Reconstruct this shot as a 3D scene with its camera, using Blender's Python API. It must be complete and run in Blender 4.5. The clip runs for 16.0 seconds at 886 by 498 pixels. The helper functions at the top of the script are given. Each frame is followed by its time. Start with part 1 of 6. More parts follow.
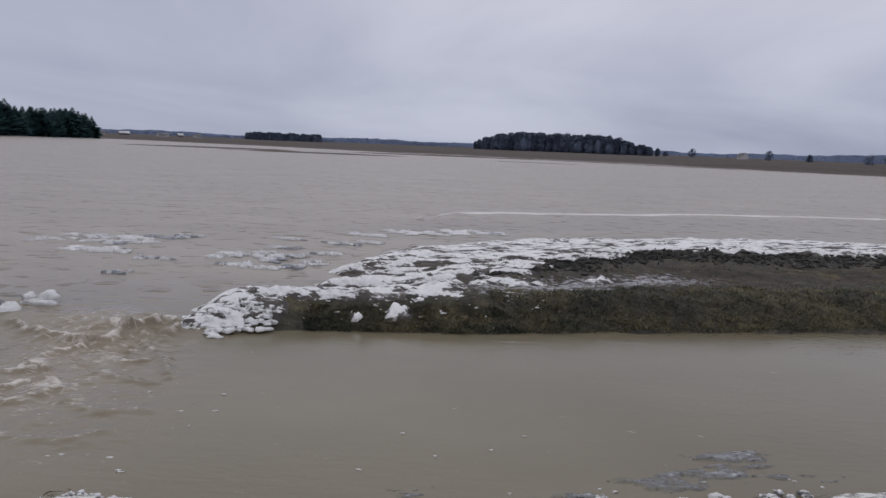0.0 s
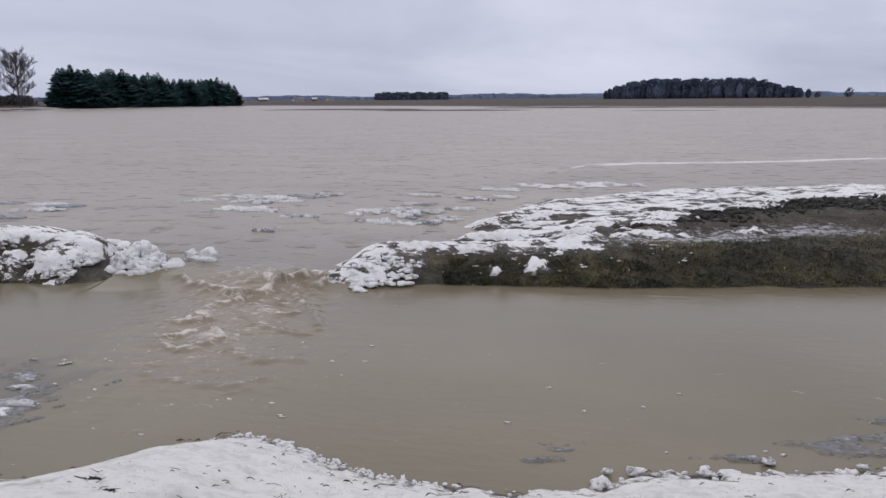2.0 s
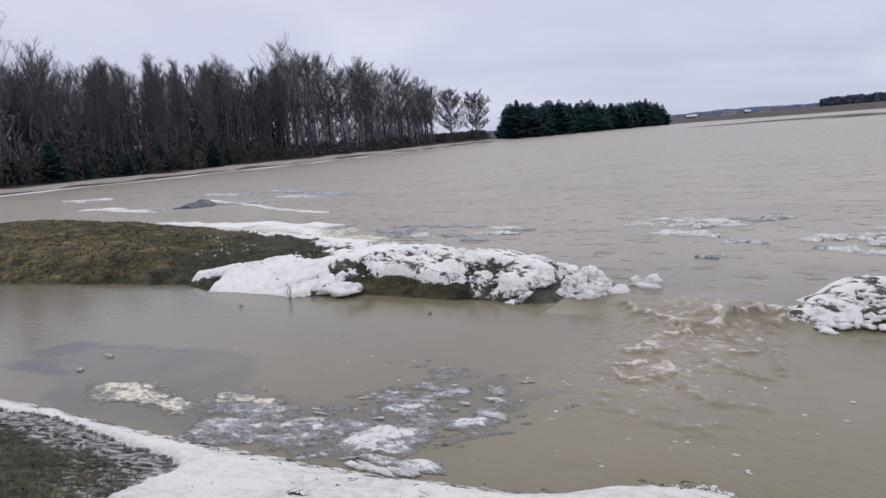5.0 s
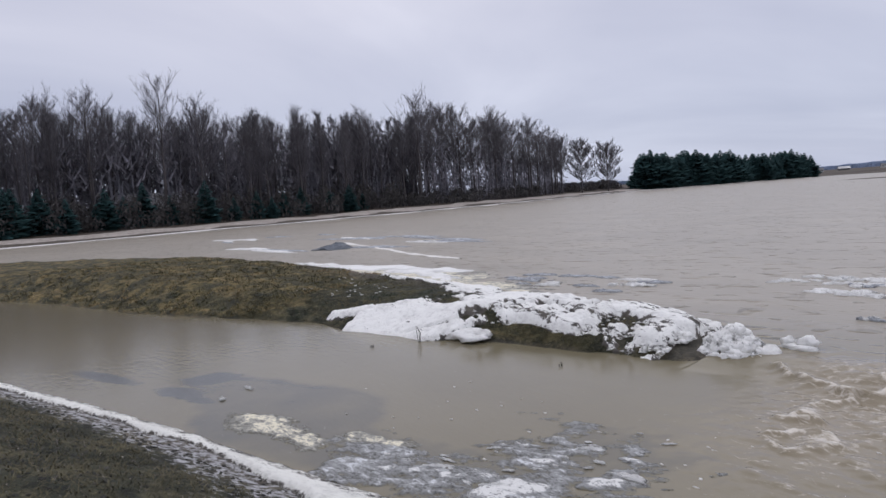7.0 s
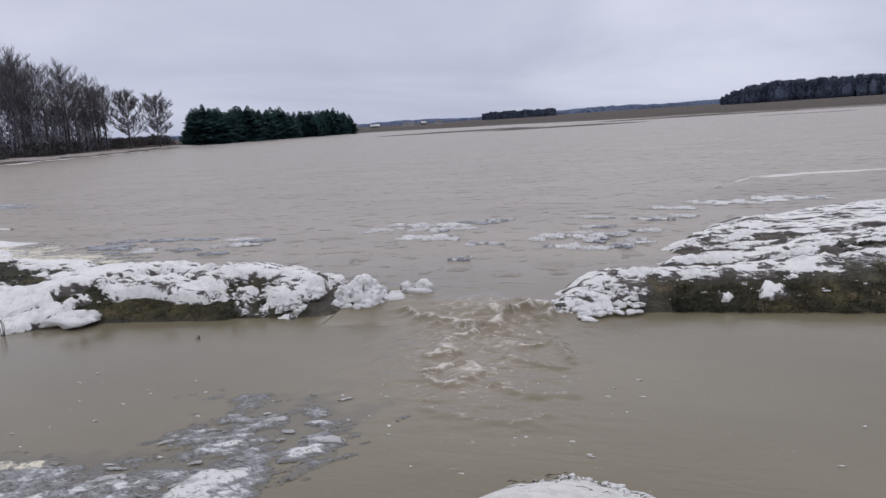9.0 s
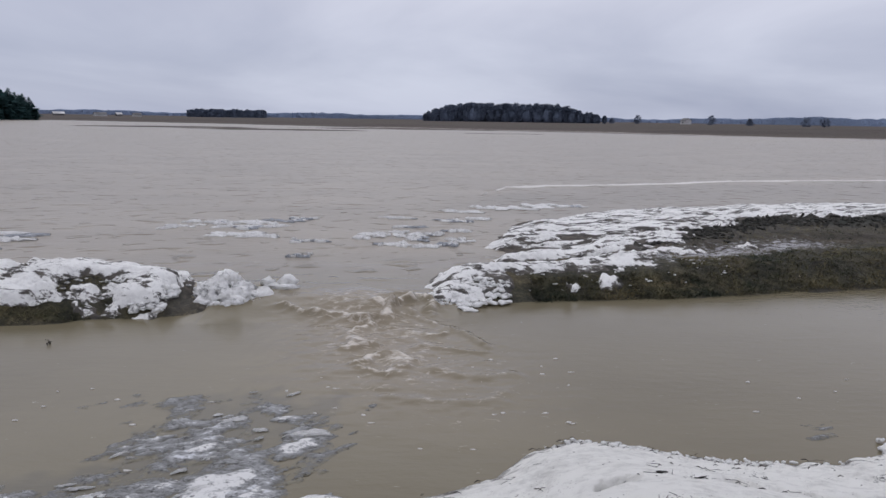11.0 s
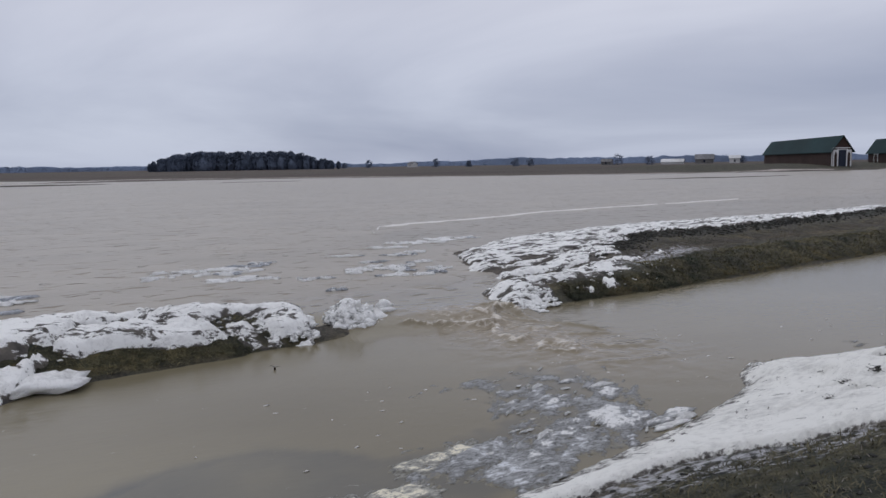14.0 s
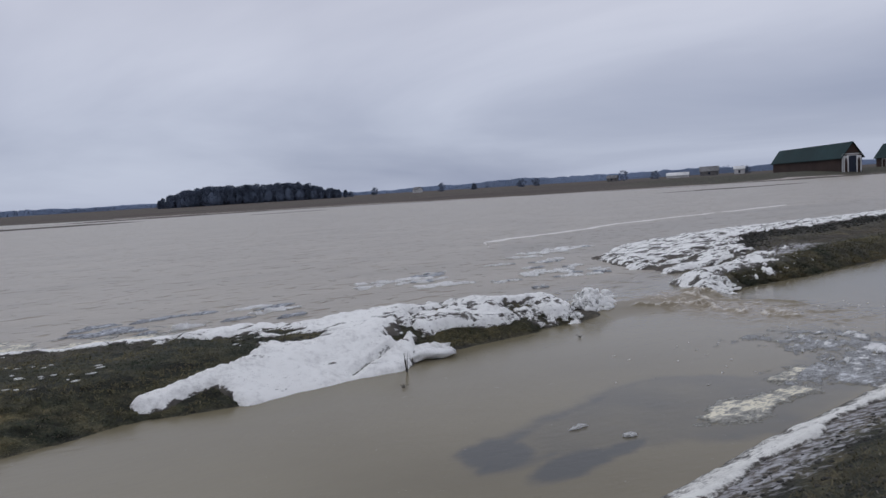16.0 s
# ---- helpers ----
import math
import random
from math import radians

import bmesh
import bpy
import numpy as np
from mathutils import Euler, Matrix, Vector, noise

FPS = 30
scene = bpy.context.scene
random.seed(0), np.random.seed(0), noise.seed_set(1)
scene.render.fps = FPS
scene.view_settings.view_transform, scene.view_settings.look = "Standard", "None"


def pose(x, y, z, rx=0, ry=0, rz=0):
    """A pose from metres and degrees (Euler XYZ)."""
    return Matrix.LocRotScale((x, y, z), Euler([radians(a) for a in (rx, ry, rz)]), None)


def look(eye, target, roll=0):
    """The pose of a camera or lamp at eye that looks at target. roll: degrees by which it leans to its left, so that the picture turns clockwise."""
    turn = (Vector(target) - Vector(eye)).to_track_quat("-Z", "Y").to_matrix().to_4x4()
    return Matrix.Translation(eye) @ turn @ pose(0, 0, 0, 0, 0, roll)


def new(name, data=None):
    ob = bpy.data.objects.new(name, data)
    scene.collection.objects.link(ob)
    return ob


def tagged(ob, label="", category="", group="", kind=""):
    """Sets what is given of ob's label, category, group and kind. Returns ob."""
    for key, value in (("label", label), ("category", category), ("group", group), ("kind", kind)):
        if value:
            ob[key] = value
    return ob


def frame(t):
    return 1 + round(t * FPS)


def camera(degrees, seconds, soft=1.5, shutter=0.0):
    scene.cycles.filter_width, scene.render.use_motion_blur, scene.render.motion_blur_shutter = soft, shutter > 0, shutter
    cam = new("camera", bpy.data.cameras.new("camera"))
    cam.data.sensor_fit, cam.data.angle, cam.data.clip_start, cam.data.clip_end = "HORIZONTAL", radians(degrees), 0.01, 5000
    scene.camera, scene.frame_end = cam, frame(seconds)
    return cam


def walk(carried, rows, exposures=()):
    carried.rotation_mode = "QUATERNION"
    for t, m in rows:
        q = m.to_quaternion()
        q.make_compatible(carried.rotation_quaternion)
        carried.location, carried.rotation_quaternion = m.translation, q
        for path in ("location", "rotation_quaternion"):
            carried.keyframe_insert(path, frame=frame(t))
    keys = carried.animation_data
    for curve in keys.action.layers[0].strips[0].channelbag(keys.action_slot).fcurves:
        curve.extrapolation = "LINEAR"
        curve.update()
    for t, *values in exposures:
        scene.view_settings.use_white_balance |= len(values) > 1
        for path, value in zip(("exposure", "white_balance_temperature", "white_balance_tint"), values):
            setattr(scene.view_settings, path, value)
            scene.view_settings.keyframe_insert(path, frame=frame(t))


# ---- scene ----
cam = camera(63.6, 16.0, soft=1.5)
PATH = [
    (0, (-0.683, 0.055, 2.203), (-0.758, 2.034, 1.919), 2.3),
    (0.5, (-0.708, 0.082, 2.178), (-0.859, 2.045, 1.827), 2.3),
    (1, (-0.736, 0.103, 2.164), (-1.004, 2.047, 1.781), 0.8),
    (1.5, (-0.772, 0.12, 2.152), (-1.112, 2.05, 1.755), 0.6),
    (2, (-0.811, 0.146, 2.152), (-1.236, 2.057, 1.741), -0.4),
    (2.5, (-0.861, 0.184, 2.143), (-1.32, 2.085, 1.725), -2.4),
    (3, (-0.926, 0.243, 2.136), (-1.483, 2.108, 1.678), -2.1),
    (3.5, (-0.981, 0.301, 2.146), (-1.638, 2.119, 1.632), -2.6),
    (4, (-1.073, 0.321, 2.155), (-1.92, 2.069, 1.677), -4.3),
    (4.5, (-1.116, 0.294, 2.2), (-2.226, 1.908, 1.797), -5.9),
    (5, (-1.141, 0.198, 2.238), (-2.563, 1.572, 1.934), -5.0),
    (5.2, (-1.134, 0.183, 2.244), (-2.647, 1.467, 1.991), -5.3),
    (7.3, (-1.336, 0.189, 2.215), (-2.984, 1.313, 2.077), -4.0),
    (7.5, (-1.394, 0.17, 2.229), (-2.93, 1.434, 2.028), -3.8),
    (8, (-1.567, 0.075, 2.259), (-2.849, 1.588, 2.003), -4.4),
    (8.5, (-1.817, -0.031, 2.297), (-2.838, 1.656, 1.964), -4.5),
    (9, (-2.106, -0.176, 2.32), (-2.826, 1.657, 1.971), -3.8),
    (9.5, (-2.469, -0.335, 2.329), (-2.886, 1.586, 1.959), -3.0),
    (10, (-2.916, -0.524, 2.325), (-3.134, 1.432, 1.969), -1.7),
    (10.2, (-3.122, -0.56, 2.317), (-3.287, 1.401, 1.959), -1.2),
    (12.3, (-5.993, -1.069, 2.235), (-5.582, 0.856, 1.8875), 1.5),
    (12.5, (-6.294, -1.128, 2.23), (-5.849, 0.789, 1.8815), 1.1),
    (13, (-7.201, -1.316, 2.237), (-6.639, 0.582, 1.9535), 1.2),
    (13.5, (-8.135, -1.512, 2.242), (-7.478, 0.36, 1.9935), 0.6),
    (14, (-9.125, -1.69, 2.258), (-8.345, 0.136, 2.0275), -0.9),
    (14.5, (-10.178, -1.884, 2.262), (-9.362, -0.074, 2.0265), -1.7),
    (15, (-11.275, -2.064, 2.259), (-10.398, -0.28, 2.0475), -2.2),
    (15.5, (-12.401, -2.259, 2.275), (-11.584, -0.444, 2.0925), -3.1),
    (16, (-13.594, -2.469, 2.276), (-12.818, -0.633, 2.1125), -3.5),
]
EXPOSURES = ((0.0, -0.28, 6450, 9.0), (0.5, -0.24, 6475, 9.5), (1.0, -0.07, 6500, 10.0), (2.6, 0.06, 6500, 9.5), (3.5, 0.14, 6500, 9.5), (4.2, 0.22, 6500, 9.0), (5.0, 0.22, 6500, 8.5), (7.5, 0.10, 6450, 8.0), (9.0, 0.04, 6450, 8.5), (10.0, -0.05, 6450, 8.0), (12.5, -0.06, 6400, 7.5), (14.0, -0.20, 6350, 6.0), (16.0, -0.27, 6250, 6.0))
walk(cam, [(t, look(eye, target, roll)) for t, eye, target, roll in PATH], EXPOSURES)

# ---- sky and light: an overcast winter day ----
SUN_DIR = (-0.12, 0.42, 0.90)
world = bpy.data.worlds.new("overcast_sky")
scene.world = world
world.use_nodes = True
wn, wl = world.node_tree.nodes, world.node_tree.links
wn.clear()


def wnode(kind, **kw):
    n = wn.new(kind)
    for k, v in kw.items():
        n.inputs[k].default_value = v
    return n


w_out = wnode("ShaderNodeOutputWorld")
w_bg = wnode("ShaderNodeBackground", Strength=1.0)
w_sky = wn.new("ShaderNodeTexSky")
w_sky.sky_type, w_sky.sun_disc = "NISHITA", False
w_sky.sun_elevation, w_sky.sun_rotation = math.asin(0.90), math.atan2(-0.12, 0.42)
w_tc = wn.new("ShaderNodeTexCoord")
w_sep = wn.new("ShaderNodeSeparateXYZ")
wl.new(w_tc.outputs["Generated"], w_sep.inputs[0])
w_abs = wn.new("ShaderNodeMath")
w_abs.operation = "ABSOLUTE"
wl.new(w_sep.outputs["Z"], w_abs.inputs[0])
w_add = wn.new("ShaderNodeMath")
w_add.operation = "ADD"
w_add.inputs[1].default_value = 0.16
wl.new(w_abs.outputs[0], w_add.inputs[0])
w_div = wn.new("ShaderNodeVectorMath")
w_div.operation = "DIVIDE"
w_cmb = wn.new("ShaderNodeCombineXYZ")
for i in range(3):
    wl.new(w_add.outputs[0], w_cmb.inputs[i])
wl.new(w_tc.outputs["Generated"], w_div.inputs[0])
wl.new(w_cmb.outputs[0], w_div.inputs[1])
w_map = wn.new("ShaderNodeMapping")
w_map.inputs["Scale"].default_value = (0.42, 0.30, 0.0)
w_map.inputs["Rotation"].default_value = (0, 0, 0.3)
w_map.inputs["Location"].default_value = (1.7, 0.6, 0.0)
wl.new(w_div.outputs[0], w_map.inputs["Vector"])
w_n1 = wnode("ShaderNodeTexNoise", Scale=1.05, Detail=6.0, Roughness=0.50, Distortion=0.5)
wl.new(w_map.outputs[0], w_n1.inputs["Vector"])
w_ramp = wn.new("ShaderNodeValToRGB")
w_ramp.color_ramp.elements[0].position, w_ramp.color_ramp.elements[0].color = 0.34, (0.50, 0.51, 0.63, 1)
w_ramp.color_ramp.elements[1].position, w_ramp.color_ramp.elements[1].color = 0.68, (0.80, 0.79, 0.89, 1)
e = w_ramp.color_ramp.elements.new(0.5)
e.color = (0.62, 0.62, 0.73, 1)
w_glow = wn.new("ShaderNodeMath")
w_glow.operation = "MULTIPLY_ADD"
w_glow.inputs[1].default_value = 0.13
wl.new(w_n1.outputs["Fac"], w_glow.inputs[2])
wl.new(w_glow.outputs[0], w_ramp.inputs[0])
# the cloud deck is a little darker and bluer near the horizon
w_hr = wn.new("ShaderNodeValToRGB")
w_hr.color_ramp.elements[0].position, w_hr.color_ramp.elements[0].color = 0.0, (0.75, 0.80, 0.885, 1)
w_hr.color_ramp.elements[1].position, w_hr.color_ramp.elements[1].color = 0.30, (1.08, 1.06, 1.05, 1)
wl.new(w_abs.outputs[0], w_hr.inputs[0])
# where the deck is thinnest, low over the field, it glows a little
w_dot = wn.new("ShaderNodeVectorMath")
w_dot.operation = "DOT_PRODUCT"
w_dot.inputs[1].default_value = Vector((-0.14, 0.975, 0.165)).normalized()
wl.new(w_tc.outputs["Generated"], w_dot.inputs[0])
w_thin = wn.new("ShaderNodeValToRGB")
w_thin.color_ramp.elements[0].position, w_thin.color_ramp.elements[0].color = 0.93, (0, 0, 0, 1)
w_thin.color_ramp.elements[1].position, w_thin.color_ramp.elements[1].color = 1.0, (1, 1, 1, 1)
wl.new(w_dot.outputs["Value"], w_thin.inputs[0])
w_mul = wn.new("ShaderNodeMixRGB")
wl.new(w_thin.outputs[0], w_glow.inputs[0])
w_mul.blend_type = "MULTIPLY"
w_mul.inputs[0].default_value = 1.0
wl.new(w_ramp.outputs[0], w_mul.inputs[1])
wl.new(w_hr.outputs[0], w_mul.inputs[2])
w_sc = wn.new("ShaderNodeMixRGB")
w_sc.blend_type = "MULTIPLY"
w_sc.inputs[0].default_value = 1.0
w_sc.inputs[2].default_value = (0.1, 0.1, 0.1, 1)
wl.new(w_sky.outputs[0], w_sc.inputs[1])
w_mix = wn.new("ShaderNodeMixRGB")
w_mix.inputs[0].default_value = 0.93
wl.new(w_sc.outputs[0], w_mix.inputs[1])
wl.new(w_mul.outputs[0], w_mix.inputs[2])
wl.new(w_mix.outputs[0], w_bg.inputs["Color"])
wl.new(w_bg.outputs[0], w_out.inputs[0])

sun = new("sun", bpy.data.lights.new("sun", "SUN"))
sun.data.energy, sun.data.angle, sun.data.color = 0.6, radians(90), (1.0, 0.97, 0.93)
sun.matrix_world = look(SUN_DIR, (0, 0, 0))

# ---- noise and mesh helpers ----
rng = np.random.default_rng(7)


def lattice(ix, iy, seed):
    h = (ix * 374761393 + iy * 668265263 + seed * 974634777) & 0xFFFFFFFF
    h = ((h ^ (h >> 13)) * 1274126177) & 0xFFFFFFFF
    return ((h ^ (h >> 16)) & 0xFFFF) / 65535.0


def vnoise(x, y, seed=0):
    """Smooth value noise, -1 to 1."""
    ix, iy = np.floor(x).astype(np.int64), np.floor(y).astype(np.int64)
    fx, fy = x - ix, y - iy
    fx, fy = fx * fx * (3 - 2 * fx), fy * fy * (3 - 2 * fy)
    a, b = lattice(ix, iy, seed), lattice(ix + 1, iy, seed)
    c, d = lattice(ix, iy + 1, seed), lattice(ix + 1, iy + 1, seed)
    return 2 * ((a * (1 - fx) + b * fx) * (1 - fy) + (c * (1 - fx) + d * fx) * fy) - 1


def fbm(x, y, scale, octaves=4, seed=0, gain=0.5):
    total, amp, norm = 0, 1.0, 0
    for k in range(octaves):
        f = 2 ** k / scale
        total = total + amp * vnoise(x * f + 13.7 * k, y * f - 7.1 * k, seed + k)
        norm += amp
        amp *= gain
    return total / norm


def smooth(v, a, b):
    u = np.clip((v - a) / (b - a), 0, 1)
    return u * u * (3 - 2 * u)


def along(X, Y, line):
    """How far a point lies from a broken line."""
    best = np.full(X.shape, 1e9)
    for (xa, ya), (xb, yb) in zip(line[:-1], line[1:]):
        dx, dy = xb - xa, yb - ya
        f = np.clip(((X - xa) * dx + (Y - ya) * dy) / (dx * dx + dy * dy), 0, 1)
        best = np.minimum(best, np.hypot(X - xa - f * dx, Y - ya - f * dy))
    return best


def within(X, Y, ring):
    """How far inside a closed outline a point lies; outside it is negative."""
    odd = np.zeros(X.shape, dtype=bool)
    loop = list(ring) + [ring[0]]
    for (xa, ya), (xb, yb) in zip(loop[:-1], loop[1:]):
        if ya != yb:
            odd ^= ((ya > Y) != (yb > Y)) & (X < xa + (Y - ya) * (xb - xa) / (yb - ya))
    return np.where(odd, 1, -1) * along(X, Y, loop)


def raw_mesh(name, verts, faces, mat, smooth_shade=False):
    me = bpy.data.meshes.new(name)
    verts = np.asarray(verts, dtype=np.float32)
    faces = np.asarray(faces, dtype=np.int32)
    k = faces.shape[1]
    me.vertices.add(len(verts))
    me.vertices.foreach_set("co", verts.ravel())
    me.loops.add(faces.size)
    me.loops.foreach_set("vertex_index", faces.ravel())
    me.polygons.add(len(faces))
    me.polygons.foreach_set("loop_start", np.arange(len(faces), dtype=np.int32) * k)
    me.polygons.foreach_set("use_smooth", np.full(len(faces), smooth_shade, dtype=bool))
    me.update(calc_edges=True)
    me.materials.append(mat)
    return me


def child(name, me, parent, label=""):
    ob = new(name, me)
    ob.parent = parent
    return tagged(ob, label)


def part(name, bm, material, parent=None, label=""):
    me = bpy.data.meshes.new(name)
    bm.to_mesh(me)
    bm.free()
    me.materials.append(material)
    ob = new(name, me)
    ob.parent = parent
    return tagged(ob, label)


def grid_mesh(name, xs, ys, z, mat, keep=None):
    """A height field over the lines xs and ys; keep: which of its quads stay."""
    nx, ny = len(xs), len(ys)
    X, Y = np.meshgrid(xs, ys)
    verts = np.stack([X.ravel(), Y.ravel(), z.ravel()], 1)
    i = (np.arange(ny - 1)[:, None] * nx + np.arange(nx - 1)[None, :])
    quads = np.stack([i, i + 1, i + nx + 1, i + nx], -1)
    if keep is not None:
        quads = quads[keep]
        used = np.unique(quads)
        remap = np.zeros(nx * ny, dtype=np.int64)
        remap[used] = np.arange(len(used))
        return raw_mesh(name, verts[used], remap[quads], mat, True), used
    return raw_mesh(name, verts, quads.reshape(-1, 4), mat, True), None


def mask_layer(me, name, values):
    at = me.attributes.new(name, "FLOAT", "POINT")
    at.data.foreach_set("value", np.asarray(values, dtype=np.float32).ravel())


def steps(lo, hi, step, far, growth):
    """Even lines from lo to hi, then ever wider ones out to far on both sides."""
    core = np.arange(lo, hi + step / 2, step)
    out, d, x = [], step, 0.0
    while x < far:
        d *= growth
        x += d
        out.append(x)
    out = np.array(out)
    return np.concatenate([lo - out[::-1], core, core[-1] + out])


# ---- materials ----
def material(name):
    m = bpy.data.materials.new(name)
    m.use_nodes = True
    nt = m.node_tree
    return m, nt.nodes, nt.links, nt.nodes["Principled BSDF"]


def add_noise(nodes, links, scale, detail=5.0, rough=0.6, stretch=None, distortion=0.0):
    tc = nodes.new("ShaderNodeTexCoord")
    n = nodes.new("ShaderNodeTexNoise")
    n.inputs["Scale"].default_value, n.inputs["Detail"].default_value = scale, detail
    n.inputs["Roughness"].default_value, n.inputs["Distortion"].default_value = rough, distortion
    if stretch:
        mp = nodes.new("ShaderNodeMapping")
        mp.inputs["Scale"].default_value = stretch[:3]
        if len(stretch) > 3:
            mp.inputs["Rotation"].default_value = (0, 0, stretch[3])
        links.new(tc.outputs["Object"], mp.inputs["Vector"])
        links.new(mp.outputs[0], n.inputs["Vector"])
    else:
        links.new(tc.outputs["Object"], n.inputs["Vector"])
    return n


def ramp(nodes, links, source, stops):
    r = nodes.new("ShaderNodeValToRGB")
    els = r.color_ramp.elements
    els[0].position, els[0].color = stops[0][0], (*stops[0][1], 1)
    els[1].position, els[1].color = stops[-1][0], (*stops[-1][1], 1)
    for p, c in stops[1:-1]:
        e = els.new(p)
        e.color = (*c, 1)
    links.new(source, r.inputs[0])
    return r


def mix(nodes, links, fac, a, b, blend="MIX"):
    m = nodes.new("ShaderNodeMixRGB")
    m.blend_type = blend
    for i, v in enumerate((fac, a, b)):
        if isinstance(v, (int, float)):
            m.inputs[i].default_value = v
        elif isinstance(v, tuple):
            m.inputs[i].default_value = (*v, 1)
        else:
            links.new(v, m.inputs[i])
    return m


def maths(nodes, links, op, a, b):
    m = nodes.new("ShaderNodeMath")
    m.operation = op
    for i, v in enumerate((a, b)):
        if isinstance(v, (int, float)):
            m.inputs[i].default_value = v
        else:
            links.new(v, m.inputs[i])
    return m


def bump(nodes, links, bsdf, height, strength, distance):
    b = nodes.new("ShaderNodeBump")
    b.inputs["Strength"].default_value, b.inputs["Distance"].default_value = strength, distance
    links.new(height, b.inputs["Height"])
    links.new(b.outputs[0], bsdf.inputs["Normal"])
    return b


def grainy(name, dark, light, scale, roughness=0.9, bumps=(0.4, 0.02), stretch=None, mid=None, spread=(0.3, 0.7), big=None, per_piece=False):
    """A matt surface of two or three tones, with grain, larger blotches and fine relief."""
    m, nodes, links, bsdf = material(name)
    n = add_noise(nodes, links, scale, 6.0, 0.65, stretch)
    stops = [(spread[0], dark), (spread[1], light)] if mid is None else [(spread[0], dark), (sum(spread) / 2, mid), (spread[1], light)]
    col = ramp(nodes, links, n.outputs["Fac"], stops).outputs[0]
    n2 = add_noise(nodes, links, big or scale / 9, 3.0, 0.5)
    tone = ramp(nodes, links, n2.outputs["Fac"], [(0.3, (0.72, 0.72, 0.72)), (0.7, (1.2, 1.2, 1.2))]).outputs[0]
    col = mix(nodes, links, 1.0, col, tone, "MULTIPLY").outputs[0]
    if per_piece:
        g = nodes.new("ShaderNodeNewGeometry")
        v = ramp(nodes, links, g.outputs["Random Per Island"], [(0.0, (0.6, 0.6, 0.6)), (1.0, (1.35, 1.3, 1.25))]).outputs[0]
        col = mix(nodes, links, 1.0, col, v, "MULTIPLY").outputs[0]
    links.new(col, bsdf.inputs["Base Color"])
    bsdf.inputs["Roughness"].default_value = roughness
    bsdf.inputs["Specular IOR Level"].default_value = 0.25
    if bumps:
        bump(nodes, links, bsdf, n.outputs["Fac"], *bumps)
    return m


def snow_material(name, clean, dirty, dirt=0.5, thinning=False, grit=0.5, rot=0.0, spread=(0.14, 0.16)):
    """Old snow: clean and dirty patches, grit, and where it thins out the wet soil shows through."""
    m, nodes, links, bsdf = material(name)
    n = add_noise(nodes, links, 11.0, 9.0, 0.72)
    n2 = add_noise(nodes, links, 1.6, 5.0, 0.6)
    f = maths(nodes, links, "MULTIPLY_ADD", n2.outputs["Fac"], 0.6)
    links.new(n.outputs["Fac"], f.inputs[2])
    col = ramp(nodes, links, f.outputs[0], [(dirt - spread[0], dirty), (dirt + spread[1], clean)]).outputs[0]
    v = nodes.new("ShaderNodeTexVoronoi")
    v.inputs["Scale"].default_value = 46.0
    tc = nodes.new("ShaderNodeTexCoord")
    links.new(tc.outputs["Object"], v.inputs["Vector"])
    spot = ramp(nodes, links, v.outputs["Distance"], [(0.10, (0.8, 0.8, 0.8)), (0.24, (0, 0, 0))]).outputs[0]
    n3 = add_noise(nodes, links, 3.0, 4.0, 0.65)
    some = ramp(nodes, links, n3.outputs["Fac"], [(grit + 0.04, (0, 0, 0)), (grit + 0.16, (1, 1, 1))]).outputs[0]
    spot = mix(nodes, links, 1.0, spot, some, "MULTIPLY").outputs[0]
    col = mix(nodes, links, spot, col, (0.13, 0.115, 0.095)).outputs[0]
    if thinning:
        a = nodes.new("ShaderNodeAttribute")
        a.attribute_name = "thick"
        n4 = add_noise(nodes, links, 14.0, 6.0, 0.75, (0.7, 1.3, 1.0))
        g = maths(nodes, links, "ADD", a.outputs["Fac"], n4.outputs["Fac"])
        if rot:
            n7 = add_noise(nodes, links, 3.4, 7.0, 0.66, (0.62, 1.5, 1.0), 0.4)
            g2 = maths(nodes, links, "MULTIPLY_ADD", n7.outputs["Fac"], rot)
            g2.inputs[2].default_value = -0.5 * rot
            g = maths(nodes, links, "ADD", g.outputs[0], g2.outputs[0])
        cover = ramp(nodes, links, g.outputs[0], [(0.60, (0, 0, 0)), (0.74, (1, 1, 1))]).outputs[0]
        n5 = add_noise(nodes, links, 6.0, 5.0, 0.65)
        soil = ramp(nodes, links, n5.outputs["Fac"], [(0.3, (0.040, 0.038, 0.036)), (0.7, (0.15, 0.135, 0.115))]).outputs[0]
        col = mix(nodes, links, cover, soil, col).outputs[0]
    links.new(col, bsdf.inputs["Base Color"])
    bsdf.inputs["Roughness"].default_value = 0.75
    bsdf.inputs["Specular IOR Level"].default_value = 0.3
    bump(nodes, links, bsdf, f.outputs[0], 0.8, 0.035)
    return m


